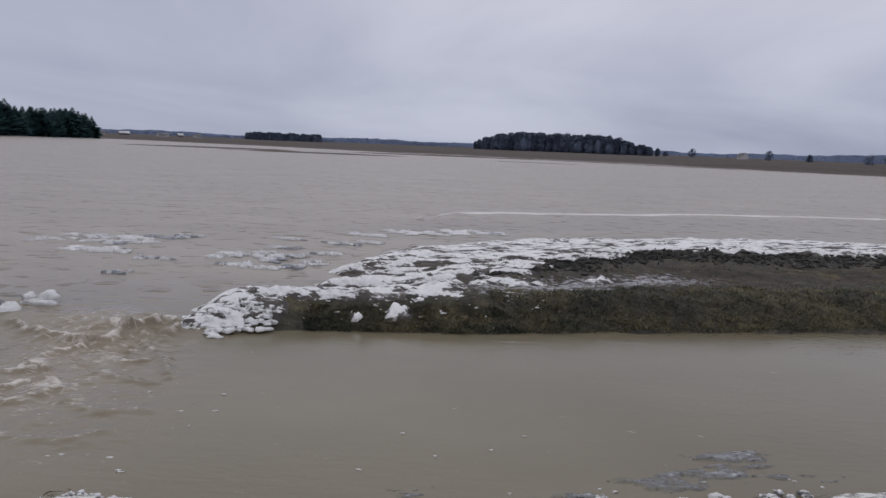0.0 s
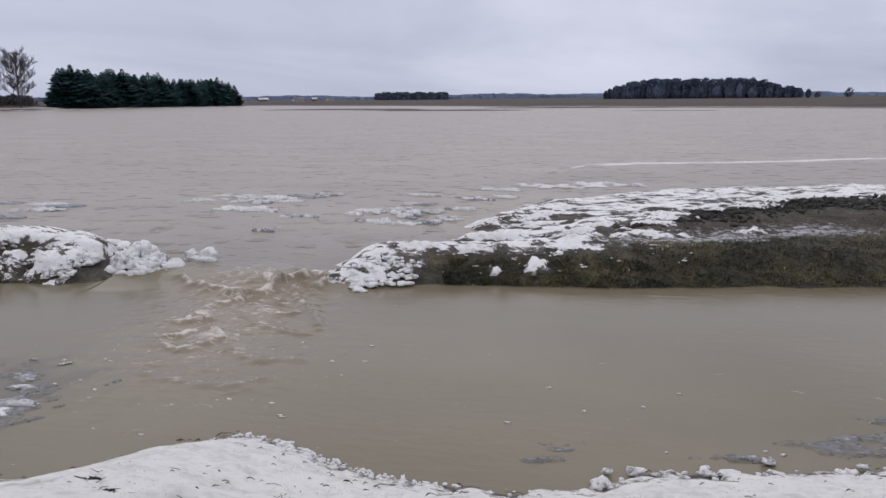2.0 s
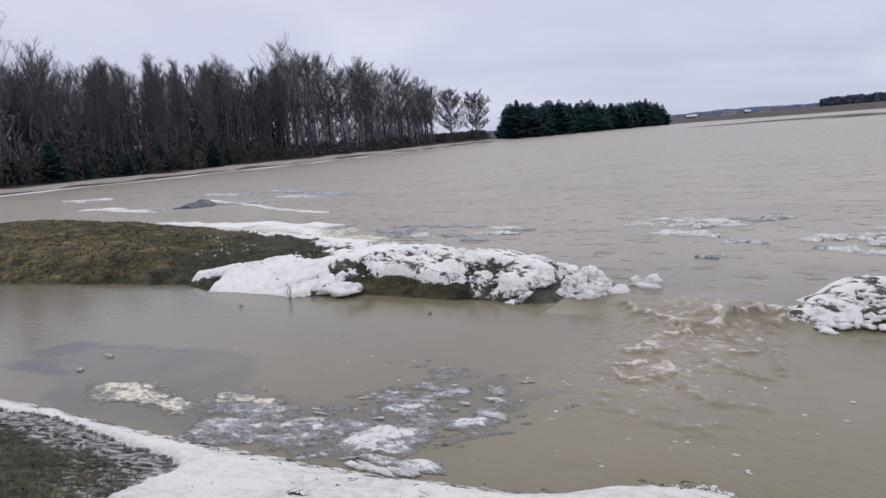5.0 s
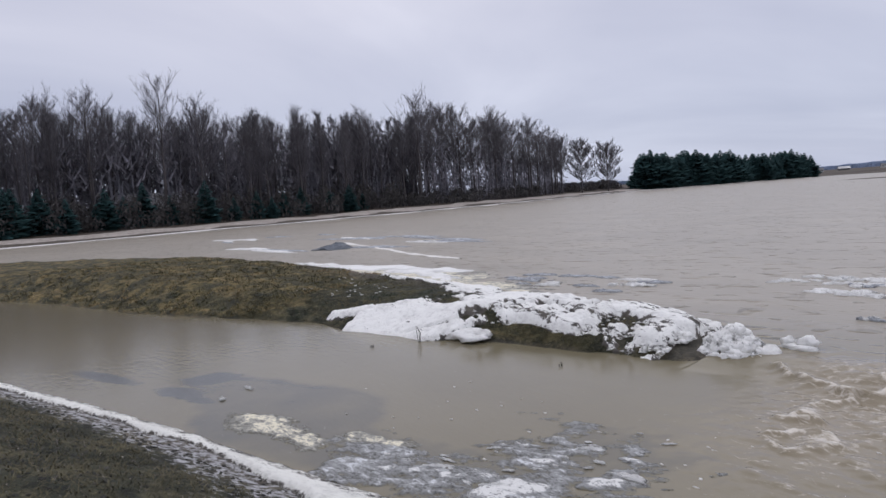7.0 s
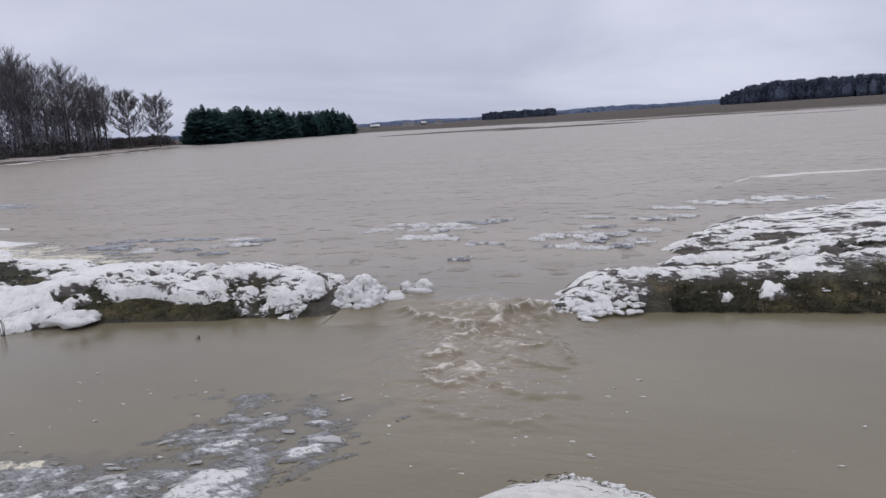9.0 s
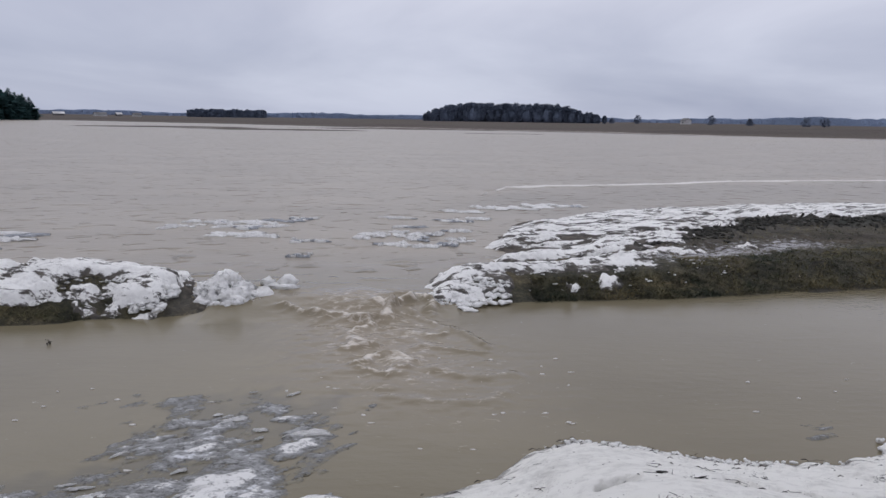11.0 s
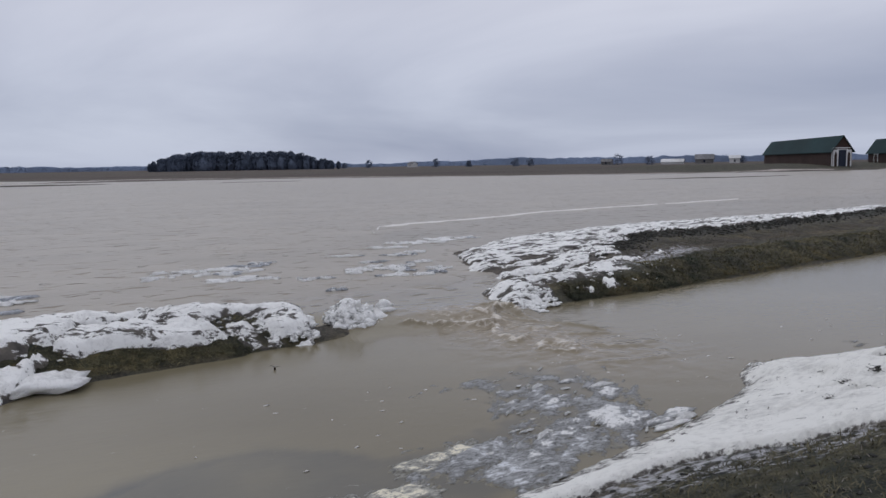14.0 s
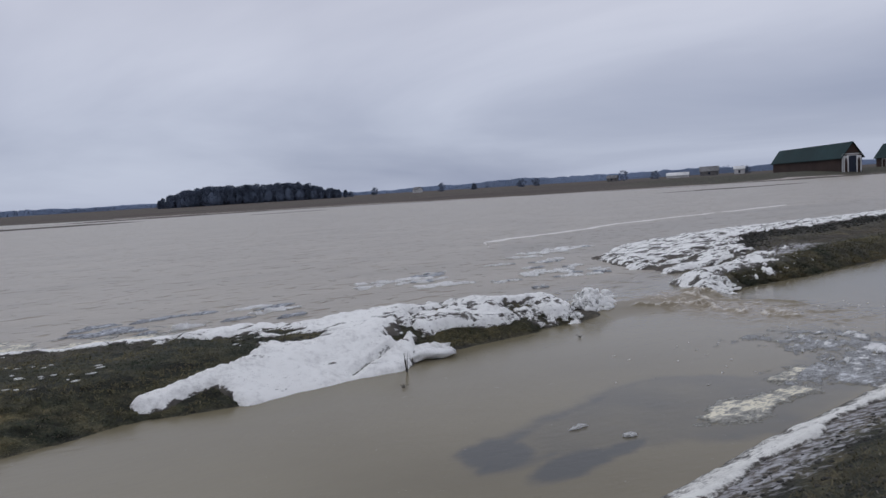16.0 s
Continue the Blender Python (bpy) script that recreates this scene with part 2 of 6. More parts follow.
def water_material():
    m, nodes, links, bsdf = material("muddy_water")
    rip = add_noise(nodes, links, 1.0, 3.0, 0.5, (1.1, 1.7, 1.0, -0.12), 0.3)
    chop = add_noise(nodes, links, 1.0, 3.0, 0.5, (5.0, 13.0, 1.0, -0.1), 0.2)
    fine = add_noise(nodes, links, 1.0, 2.0, 0.5, (16.0, 34.0, 1.0, -0.2))
    big = add_noise(nodes, links, 0.22, 4.0, 0.55, (1.0, 2.0, 1.0))
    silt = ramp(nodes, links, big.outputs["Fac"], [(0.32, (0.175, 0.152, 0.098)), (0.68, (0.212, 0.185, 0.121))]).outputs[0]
    # paler base for the open field, painting in the sky's grazing reflection
    sheen_silt = ramp(nodes, links, big.outputs["Fac"], [(0.32, (0.308, 0.275, 0.226)), (0.68, (0.380, 0.340, 0.280))]).outputs[0]
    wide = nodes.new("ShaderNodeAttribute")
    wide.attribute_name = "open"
    silt = mix(nodes, links, wide.outputs["Fac"], silt, sheen_silt).outputs[0]
    churn = nodes.new("ShaderNodeAttribute")
    churn.attribute_name = "churn"
    silt = mix(nodes, links, churn.outputs["Fac"], silt, (0.252, 0.212, 0.148)).outputs[0]
    sunken = nodes.new("ShaderNodeAttribute")
    sunken.attribute_name = "sunken"
    silt = mix(nodes, links, sunken.outputs["Fac"], silt, (0.066, 0.072, 0.074)).outputs[0]
    froth = nodes.new("ShaderNodeAttribute")
    froth.attribute_name = "froth"
    fleck = add_noise(nodes, links, 1.0, 7.0, 0.70, (8.0, 14.0, 1.0, 0.1), 0.8)
    fr = maths(nodes, links, "MULTIPLY", froth.outputs["Fac"], 0.50)
    f2 = maths(nodes, links, "MULTIPLY_ADD", fleck.outputs["Fac"], 1.5)
    f2.inputs[2].default_value = -0.27
    fr = maths(nodes, links, "ADD", fr.outputs[0], f2.outputs[0])
    fr = ramp(nodes, links, fr.outputs[0], [(0.72, (0, 0, 0)), (1.02, (0.85, 0.85, 0.85))]).outputs[0]
    silt = mix(nodes, links, fr, silt, (0.70, 0.65, 0.57)).outputs[0]
    links.new(silt, bsdf.inputs["Base Color"])
    # the wind roughens the open field; the ditch lies calmer
    rough = maths(nodes, links, "MULTIPLY_ADD", wide.outputs["Fac"], 0.22)
    rough.inputs[2].default_value = 0.12
    links.new(rough.outputs[0], bsdf.inputs["Roughness"])
    bsdf.inputs["IOR"].default_value = 1.33
    calm = nodes.new("ShaderNodeAttribute")
    calm.attribute_name = "wind"
    h1 = maths(nodes, links, "MULTIPLY", rip.outputs["Fac"], calm.outputs["Fac"])
    h1 = maths(nodes, links, "MULTIPLY", h1.outputs[0], 0.22)
    c2 = maths(nodes, links, "MULTIPLY_ADD", calm.outputs["Fac"], 0.08)
    c2.inputs[2].default_value = 0.03
    h2 = maths(nodes, links, "MULTIPLY", chop.outputs["Fac"], c2.outputs[0])
    h2 = maths(nodes, links, "ADD", h2.outputs[0], h1.outputs[0])
    h3 = maths(nodes, links, "MULTIPLY_ADD", fine.outputs["Fac"], 0.012)
    links.new(h2.outputs[0], h3.inputs[2])
    total = h3.outputs[0]
    # wavelets of two sizes, each a soft hump on its own, stand up here and there on the open field
    for size, low, high in (((1.5, 1.9, 1.0, -0.15), 0.58, 1.9), ((3.2, 3.6, 1.0, 0.12), 0.63, 1.5)):
        wave = add_noise(nodes, links, 1.0, 1.0, 0.4, size, 0.3)
        crest = ramp(nodes, links, wave.outputs["Fac"], [(low, (0, 0, 0)), (0.84, (1, 1, 1))])
        crest.color_ramp.interpolation = "EASE"
        lone = maths(nodes, links, "MULTIPLY", crest.outputs[0], wide.outputs["Fac"])
        grow = maths(nodes, links, "MULTIPLY_ADD", lone.outputs[0], high)
        links.new(total, grow.inputs[2])
        total = grow.outputs[0]
    bump(nodes, links, bsdf, total, 0.8, 0.10)
    return m


def ground_material():
    """Wet soil, dead grass, stubble and snow dusting, by the layers of the ground mesh."""
    m, nodes, links, bsdf = material("winter_ground")
    n = add_noise(nodes, links, 7.0, 9.0, 0.7)
    n2 = add_noise(nodes, links, 0.8, 5.0, 0.6)
    soil = ramp(nodes, links, n.outputs["Fac"], [(0.3, (0.042, 0.038, 0.034)), (0.7, (0.165, 0.142, 0.118))]).outputs[0]
    patchy = add_noise(nodes, links, 1.0, 7.0, 0.62, (1.3, 2.6, 1.3), 0.6)
    turf = ramp(nodes, links, patchy.outputs["Fac"], [(0.34, (0.030, 0.034, 0.025)), (0.46, (0.078, 0.074, 0.044)), (0.56, (0.150, 0.125, 0.066)), (0.66, (0.205, 0.165, 0.095))]).outputs[0]
    blotch = ramp(nodes, links, n.outputs["Fac"], [(0.32, (0.50, 0.51, 0.50)), (0.5, (1.0, 1.0, 0.97)), (0.68, (1.45, 1.4, 1.3))]).outputs[0]
    wetter = ramp(nodes, links, patchy.outputs["Fac"], [(0.36, (0.022, 0.028, 0.024)), (0.52, (0.060, 0.064, 0.046)), (0.68, (0.125, 0.112, 0.078))]).outputs[0]
    sere = nodes.new("ShaderNodeAttribute")
    sere.attribute_name = "sere"
    turf = mix(nodes, links, sere.outputs["Fac"], wetter, turf).outputs[0]
    turf = mix(nodes, links, 1.0, turf, blotch, "MULTIPLY").outputs[0]
    tone = ramp(nodes, links, n2.outputs["Fac"], [(0.3, (0.50, 0.56, 0.52)), (0.7, (1.3, 1.2, 1.05))]).outputs[0]
    n8 = add_noise(nodes, links, 3.2, 5.0, 0.62)
    clump = ramp(nodes, links, n8.outputs["Fac"], [(0.38, (0.50, 0.52, 0.50)), (0.58, (1.15, 1.12, 1.06))]).outputs[0]
    tone = mix(nodes, links, 1.0, tone, clump, "MULTIPLY").outputs[0]
    n6 = add_noise(nodes, links, 30.0, 6.0, 0.75)
    speck = ramp(nodes, links, n6.outputs["Fac"], [(0.34, (0.58, 0.58, 0.58)), (0.5, (0.95, 0.95, 0.95)), (0.66, (1.6, 1.55, 1.4))]).outputs[0]
    turf = mix(nodes, links, 1.0, turf, speck, "MULTIPLY").outputs[0]
    soil = mix(nodes, links, 1.0, soil, speck, "MULTIPLY").outputs[0]
    turf = mix(nodes, links, 1.0, turf, tone, "MULTIPLY").outputs[0]
    far = add_noise(nodes, links, 0.03, 5.0, 0.6, (0.25, 3.0, 1.0, 0.25))
    stub = ramp(nodes, links, far.outputs["Fac"], [(0.3, (0.044, 0.033, 0.028)), (0.55, (0.082, 0.064, 0.050)), (0.75, (0.055, 0.048, 0.033))]).outputs[0]
    layer = {}
    for k in ("turf", "stubble", "frost", "humus"):
        a = nodes.new("ShaderNodeAttribute")
        a.attribute_name = k
        layer[k] = a.outputs["Fac"]
    f = maths(nodes, links, "MULTIPLY_ADD", n2.outputs["Fac"], 0.7)
    f.inputs[2].default_value = -0.35
    t = maths(nodes, links, "ADD", f.outputs[0], layer["turf"])
    t.use_clamp = True
    col = mix(nodes, links, t.outputs[0], soil, turf).outputs[0]
    col = mix(nodes, links, layer["stubble"], col, stub).outputs[0]
    black = ramp(nodes, links, n.outputs["Fac"], [(0.35, (0.020, 0.026, 0.023)), (0.65, (0.078, 0.083, 0.068))]).outputs[0]
    col = mix(nodes, links, layer["humus"], col, black).outputs[0]
    n9 = add_noise(nodes, links, 11.0, 7.0, 0.68, (0.85, 1.2, 1.0), 0.5)
    g = maths(nodes, links, "MULTIPLY_ADD", n9.outputs["Fac"], 6.5)
    g.inputs[2].default_value = -3.95
    g1 = maths(nodes, links, "MULTIPLY_ADD", layer["frost"], 1.5)
    links.new(g.outputs[0], g1.inputs[2])
    g1.use_clamp = True
    g2 = maths(nodes, links, "MULTIPLY", layer["frost"], 3.0)
    g2.use_clamp = True
    g3 = maths(nodes, links, "MULTIPLY", g1.outputs[0], g2.outputs[0])
    g3.use_clamp = True
    col = mix(nodes, links, g3.outputs[0], col, (0.50, 0.50, 0.515)).outputs[0]
    links.new(col, bsdf.inputs["Base Color"])
    bsdf.inputs["Roughness"].default_value = 0.85
    bsdf.inputs["Specular IOR Level"].default_value = 0.3
    bump(nodes, links, bsdf, n.outputs["Fac"], 0.9, 0.06)
    return m


M_GROUND = ground_material()
M_WATER = water_material()
M_SNOW = snow_material("old_snow", (0.90, 0.90, 0.875), (0.50, 0.495, 0.48), 0.68)
M_BANK_SNOW = snow_material("bank_snow", (0.93, 0.93, 0.90), (0.58, 0.575, 0.56), 0.66, True, 0.46, 3.2)
M_CLUMP = snow_material("clotted_snow", (0.90, 0.90, 0.875), (0.14, 0.14, 0.132), 0.69, spread=(0.05, 0.07))
M_SHORE_SNOW = snow_material("shore_snow", (0.89, 0.885, 0.835), (0.58, 0.575, 0.54), 0.68, True, 0.46)
M_FLOE = snow_material("snowy_ice", (0.90, 0.90, 0.88), (0.46, 0.46, 0.45), 0.60)
M_SLAB = snow_material("blue_grey_ice", (0.20, 0.22, 0.25), (0.06, 0.07, 0.08), 0.80)
M_WEST_STRIP = snow_material("thin_far_snow", (0.84, 0.82, 0.80), (0.34, 0.30, 0.27), 0.70, spread=(0.10, 0.06))
M_BAND = snow_material("soaked_shore_snow", (0.50, 0.455, 0.415), (0.17, 0.14, 0.115), 0.76, spread=(0.12, 0.10))
M_ICE = snow_material("wet_ice", (0.68, 0.71, 0.75), (0.20, 0.21, 0.23), 0.80)
M_BLADE = grainy("dead_grass", (0.034, 0.046, 0.030), (0.195, 0.170, 0.090), 1.0, spread=(0.38, 0.62), bumps=None, per_piece=True)
M_OLIVE = grainy("olive_dead_grass", (0.062, 0.066, 0.040), (0.270, 0.212, 0.112), 1.1, spread=(0.38, 0.62), mid=(0.165, 0.145, 0.074), bumps=None, per_piece=True)
M_SHORT = grainy("wet_short_grass", (0.034, 0.038, 0.026), (0.165, 0.148, 0.092), 1.6, bumps=None, per_piece=True)
M_STALK = grainy("bleached_stalks", (0.12, 0.11, 0.095), (0.32, 0.30, 0.27), 6.0, bumps=None, per_piece=True)
M_STRAW = grainy("straw", (0.15, 0.13, 0.085), (0.32, 0.285, 0.20), 6.0, bumps=None, per_piece=True)
M_TWIG = grainy("wet_twig", (0.02, 0.017, 0.014), (0.06, 0.05, 0.04), 20.0, bumps=None, per_piece=True)
M_CLOD = grainy("wet_clod", (0.022, 0.025, 0.023), (0.078, 0.075, 0.065), 9.0, 0.8, (0.8, 0.03), per_piece=True)
M_BARK = grainy("grey_bark", (0.045, 0.041, 0.043), (0.125, 0.113, 0.113), 3.0, bumps=(0.4, 0.03), stretch=(1, 1, 0.2))
M_BRANCH = grainy("bare_branches", (0.078, 0.077, 0.090), (0.170, 0.165, 0.184), 1.5, bumps=None, per_piece=True)
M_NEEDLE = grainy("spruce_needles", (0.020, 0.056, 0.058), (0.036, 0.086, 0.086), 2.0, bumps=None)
M_SHRUB = grainy("undergrowth_twigs", (0.048, 0.050, 0.054), (0.135, 0.128, 0.124), 1.0, bumps=None, per_piece=True)
# stem colour lifted and blued to paint in haze before the wood
M_THICKET = grainy("thin_stems", (0.130, 0.134, 0.160), (0.270, 0.268, 0.310), 1.0, bumps=None, per_piece=True)
# the blue haze of distance is painted into the next three base colours
M_FARWOOD = grainy("far_wood_hazed_twigs", (0.094, 0.120, 0.172), (0.106, 0.134, 0.190), 0.3, bumps=None, per_piece=True)
M_FARHEDGE = grainy("far_hedge_hazed_twigs", (0.105, 0.130, 0.180), (0.125, 0.150, 0.205), 0.3, bumps=None)
M_HAZE = grainy("distant_woods_haze_tint", (0.165, 0.215, 0.315), (0.215, 0.268, 0.375), 0.05, bumps=None)
M_PALE_FOAM = snow_material("pale_foam", (0.82, 0.80, 0.76), (0.62, 0.58, 0.52), 0.60)

# ---- the lie of the land ----
FIELD, DITCH = 0.12, 0.0          # water levels: the flooded field stands above the ditch


def near_shore(x):
    return np.interp(x, [-60, -20, -12, -10.6, -8.6, -6.5, -5.0, -4.0, -3.75, -3.6, -3.45, -3.3, -3.0, -2.6, -2.3, -2.0, -1.3, -0.8, -0.5, 0.0, 10, 60],
                     [-12, -1.6, 0.95, 1.4, 1.98, 2.46, 2.92, 3.31, 3.42, 3.53, 3.71, 3.89, 4.07, 3.97, 3.83, 3.73, 3.70, 3.83, 4.08, 4.18, 6.6, 18])


def left_front(x):
    return np.interp(x, [-70, -45, -27, -24, -19.5, -16, -15, -13.7, -12.7, -11.4, -10.6, -9.7, -8.4, -7.3, -6.0],
                     [-12, -4.0, 1.2, 2.4, 3.5, 4.9, 5.32, 5.72, 5.76, 6.12, 6.2, 6.78, 7.02, 7.2, 7.5])


def left_back(x):
    return np.interp(x, [-70, -45, -35, -29, -24, -20, -16, -14, -12, -10, -8.2, -7.2, -6.0], [-4, 3.5, 7.6, 9.4, 9.8, 9.9, 9.7, 9.6, 9.35, 9.3, 9.1, 8.75, 8.4])


def right_front(x):
    return np.interp(x, [-4.2, -3.5, -2.8, -1.9, -0.8, 0.6, 2.0, 4.0, 7.7, 60], [7.62, 7.80, 8.05, 8.25, 8.33, 8.65, 8.95, 9.35, 10.0, 20.5])


def right_ridge(x):
    return np.interp(x, [-0.8, 0.4, 1.4, 2.9, 5.0, 16.3, 60], [10.9, 11.4, 12.2, 13.2, 13.5, 15.8, 25.5])


def right_back(x):
    return np.interp(x, [-3.2, -2.6, -2.2, -0.2, 1.4, 4.6, 7.1, 15, 22, 60], [11.2, 12.1, 13.8, 15.8, 16.9, 17.9, 18.5, 19.1, 20.4, 29])


def smin(a, b, k):
    h = np.clip(0.5 + 0.5 * (b - a) / k, 0, 1)
    return b * (1 - h) + a * h - k * h * (1 - h)


def smax(a, b, k):
    return -smin(-a, -b, k)


def left_bank(x, y):
    f, b = left_front(x), left_back(x)
    top = np.interp(x, [-45, -30, -22, -17.5, -14, -11, -9, -7.4, -6.8, -6.3], [0.45, 0.62, 0.58, 0.40, 0.35, 0.36, 0.36, 0.34, 0.22, -0.3])
    slope = np.interp(x, [-20, -13, -10], [0.30, 0.36, 0.52])
    z = smin((y - f) * slope, FIELD + (b - y) * 0.32, 0.12)
    z = smin(z, top, 0.12)
    z = smin(z, (-7.0 - x) * 0.9 + 0.1, 0.12)
    mud = 0.13 - 0.16 * ((x + 6.75) / 0.55) ** 2 - 0.22 * ((y - 7.75) / 0.55) ** 2
    return smax(z, mud, 0.06)


def right_bank(x, y):
    f, b, r = right_front(x), right_back(x), right_ridge(x)
    spit = smin((y - f) * 0.5, 0.30 + 0 * x, 0.1)
    spit = smin(spit, 0.10 + (f + np.interp(x, [-3.6, -2, 0, 3], [1.25, 1.5, 2.4, 6.0]) - y) * 0.5, 0.12)
    spit = smin(spit, (x + 4.12) * 0.55, 0.12)
    rut = -0.10 * np.exp(-((y - (f + r) / 2 - 0.1) / 0.5) ** 2) * smooth(x, -0.5, 1.5)
    hump = smin((y - r + 0.75) * 0.55 + 0.20, 0.12 + (b - y) * 0.085, 0.15)
    hump = smin(hump, np.interp(x, [-3, -1.5, 0.2, 1.2, 3, 8, 30], [0.17, 0.20, 0.25, 0.29, 0.31, 0.36, 0.46]), 0.08)
    shelf = smin(hump, (x + 2.75) * 0.35 + 0.10, 0.1)
    fill = smin((y - f) * 0.5, 0.33 + rut, 0.1)
    fill = smin(fill, 0.15 + (r + 0.6 - y) * 0.6, 0.15)
    fill = smin(fill, (x + 1.7) * 0.22 + 0.12, 0.1)
    return smax(smax(spit, shelf, 0.08), fill, 0.08) + rut * 0.3


def near_bank(x, y):
    n = near_shore(x) - y
    z = np.where(n < 0, n * 0.45, n * 0.36 - 0.05 * (1 - np.exp(-np.clip(n, 0, 9) / 0.3)))
    lip = 0.01 * np.exp(-((n - 0.35) / 0.3) ** 2)
    return smin(z + lip, 0.84 + 0 * x, 0.25)


def west_shore(y):
    return np.interp(y, [-60, 0, 20, 45, 65, 97, 150, 240, 300, 420], [-80, -88, -92, -96, -101, -111, -133, -131, -150, -220])


def far_shore(x):
    return np.interp(x, [-220, -130, -60, -10, 30, 50, 68, 85, 110, 130, 160, 250, 900], [300, 262, 220, 172, 146, 126, 116, 106, 101, 98, 95, 86, 70])


def land(x, y):
    """The height of the ground."""
    bed = np.where(y > np.minimum(left_front(x), 40) + 0.5, FIELD - 0.22, DITCH - 0.45)
    z = bed + 0.03 * fbm(x, y, 1.7, 3, 5)
    z = smax(z, near_bank(x, y) + 0.03 * fbm(x, y, 0.9, 4, 11) * smooth(near_shore(x) - y, 0.2, 1.0), 0.05)
    rough = 0.075 * fbm(x, y, 0.55, 4, 21, 0.6) + 0.03 * fbm(x, y, 2.5, 2, 22)
    z = np.where(x < -5.0, smax(z, left_bank(x, y) + rough, 0.05), z)
    clods = 0.12 * smooth(x, -0.6, 1.5) * np.exp(-((y - right_ridge(x) - 0.2) / 0.75) ** 2) * np.abs(fbm(x, y, 0.42, 4, 31, 0.6)) * 1.6
    z = np.where(x > -5.0, smax(z, right_bank(x, y) + rough + clods, 0.05), z)
    # the far shores rise slowly out of the water
    wob = 4.0 * fbm(x, y, 30, 3, 41)
    dw = np.where(y > -60, west_shore(y) - x + 0.4 * wob, -1e3)
    dn = y - far_shore(x) + wob
    d = np.maximum(dw, dn)
    rise = FIELD - 0.2 + np.clip(d + 12, 0, 12) * 0.0168 + np.clip(d, 0, 25) * np.where(dw > dn, 0.062, 0.033) + 0.06 * fbm(x, y, 9, 3, 43) * smooth(d, -5, 5)
    rise = rise + np.clip(d - 60, 0, 4000) * 0.0016 + np.clip(d, 0, 9) * 0.065 * smooth(x, 85, 112) * (y < 220)
    far = smooth(np.hypot(x, y), 45, 60)
    z = np.where((d > -12) & (far > 0.5), np.maximum(z, rise), z)
    # low mud bars that stand out of the flooded field
    for bx, by, lx, ly, top in ((-52, 143, 20, 7, 0.17), (-30, 128, 16, 5, 0.16), (-8, 158, 26, 6, 0.16), (64, 74, 14, 2.5, 0.04), (10, 118, 8, 2, 0.05)):
        q = 1 - ((x - bx) / lx) ** 2 - ((y - by) / ly) ** 2 + 0.6 * fbm(x, y, 7, 3, 44)
        z = np.where(far > 0.5, np.maximum(z, FIELD + np.minimum(q * 0.2, top)), z)
    # the road side behind the camera lies level, and so does the land beyond it
    z = np.where(near_shore(x) - y > 6, 0.84, z)
    return z


XS = steps(-22, 9, 0.085, 4600, 1.045)
YS = steps(-2.2, 17.5, 0.085, 4600, 1.045)
GX, GY = np.meshgrid(XS, YS)
GZ = land(GX, GY)
me, _ = grid_mesh("ground", XS, YS, GZ, M_GROUND)
front_turf = np.where(GX < -5, smooth(GY - left_front(GX), -0.3, 0.1) * smooth(left_back(GX) - GY, 0.8, 2.0),
                      smooth(GY - right_front(GX), -0.3, 0.1) * smooth(right_ridge(GX) - GY, 0.3, 1.2) * 0.75)
n_near = near_shore(GX) - GY
turf = np.clip(front_turf + smooth(n_near, 0.3, 0.9), 0, 1) * (np.hypot(GX, GY) < 60)
outer = np.maximum(west_shore(GY) - GX, GY - far_shore(GX))
stub = smooth(outer, 2, 14) * (np.hypot(GX, GY) > 55)
turf = np.clip(turf + smooth(GX, 70, 100) * smooth(outer, 0, 8) * (GY < 140), 0, 1)
track = smooth(GX, -1.0, 0.5) * (np.hypot(GX, GY) < 60) * np.exp(-((GY - (right_front(GX) + right_ridge(GX)) / 2 - 0.3) / 0.6) ** 2)
stub = stub * (1 - 0.8 * smooth(GX, 70, 100) * (GY < 140))
frost = np.clip(smooth(GX, -1.5, -0.2) * smooth(4.0 - GX, 0, 2) * np.exp(-((GY - (right_front(GX) + right_ridge(GX)) / 2) / 0.55) ** 2) * 0.9, 0, 1)
rim = np.interp(GX, [-30, -8, -6.3, -5.6, -4.5, -3], [0.75, 0.85, 1.0, 1.5, 2.4, 3.0])
frost = np.clip(frost + 0.74 * smooth(n_near, 0.1, 0.3) * smooth(rim + 0.25 - n_near, 0, 0.6) * (GX < -2) * (GX > -30), 0, 1)
mask_layer(me, "turf", turf)
sere = np.where(GX < -5, smooth(-GX + 1.5 * fbm(GX, GY, 2.0, 3, 143), 14.8, 17.5) * (GY > near_shore(GX)), 0.10) * (np.hypot(GX, GY) < 60)
sere = np.maximum(sere, (0.55 + 0.4 * fbm(GX, GY, 0.8, 3, 145)) * smooth(0.75 - GY + left_front(GX), 0, 0.3) * (GX < -7) * (GX > -11) * (GY > 4))
mask_layer(me, "sere", np.clip(sere + 0.5 * smooth(fbm(GX, GY, 1.1, 3, 147), 0.1, 0.4) * (GX > -3) * (GX < 9) * (GY > 7), 0, 1))
mask_layer(me, "stubble", np.maximum(stub, 0.5 * track))
mask_layer(me, "frost", frost)
humus = smooth(GX, -0.9, 0.9) * (np.hypot(GX, GY) < 60) * np.exp(-((GY - right_ridge(GX) + 0.08) / 0.5) ** 2)
humus = np.maximum(humus, 0.8 * smooth(GX, -16.5, -14.5) * smooth(-6.5 - GX, 0, 1.0) * np.exp(-((GY - left_back(GX) + np.interp(GX, [-15, -12, -9], [1.9, 1.6, 0.9])) / 0.55) ** 2))
mask_layer(me, "humus", humus)
ground = tagged(new("ground", me), "wet winter ground with dead grass, ploughed soil and stubble", "ground", kind="structure")

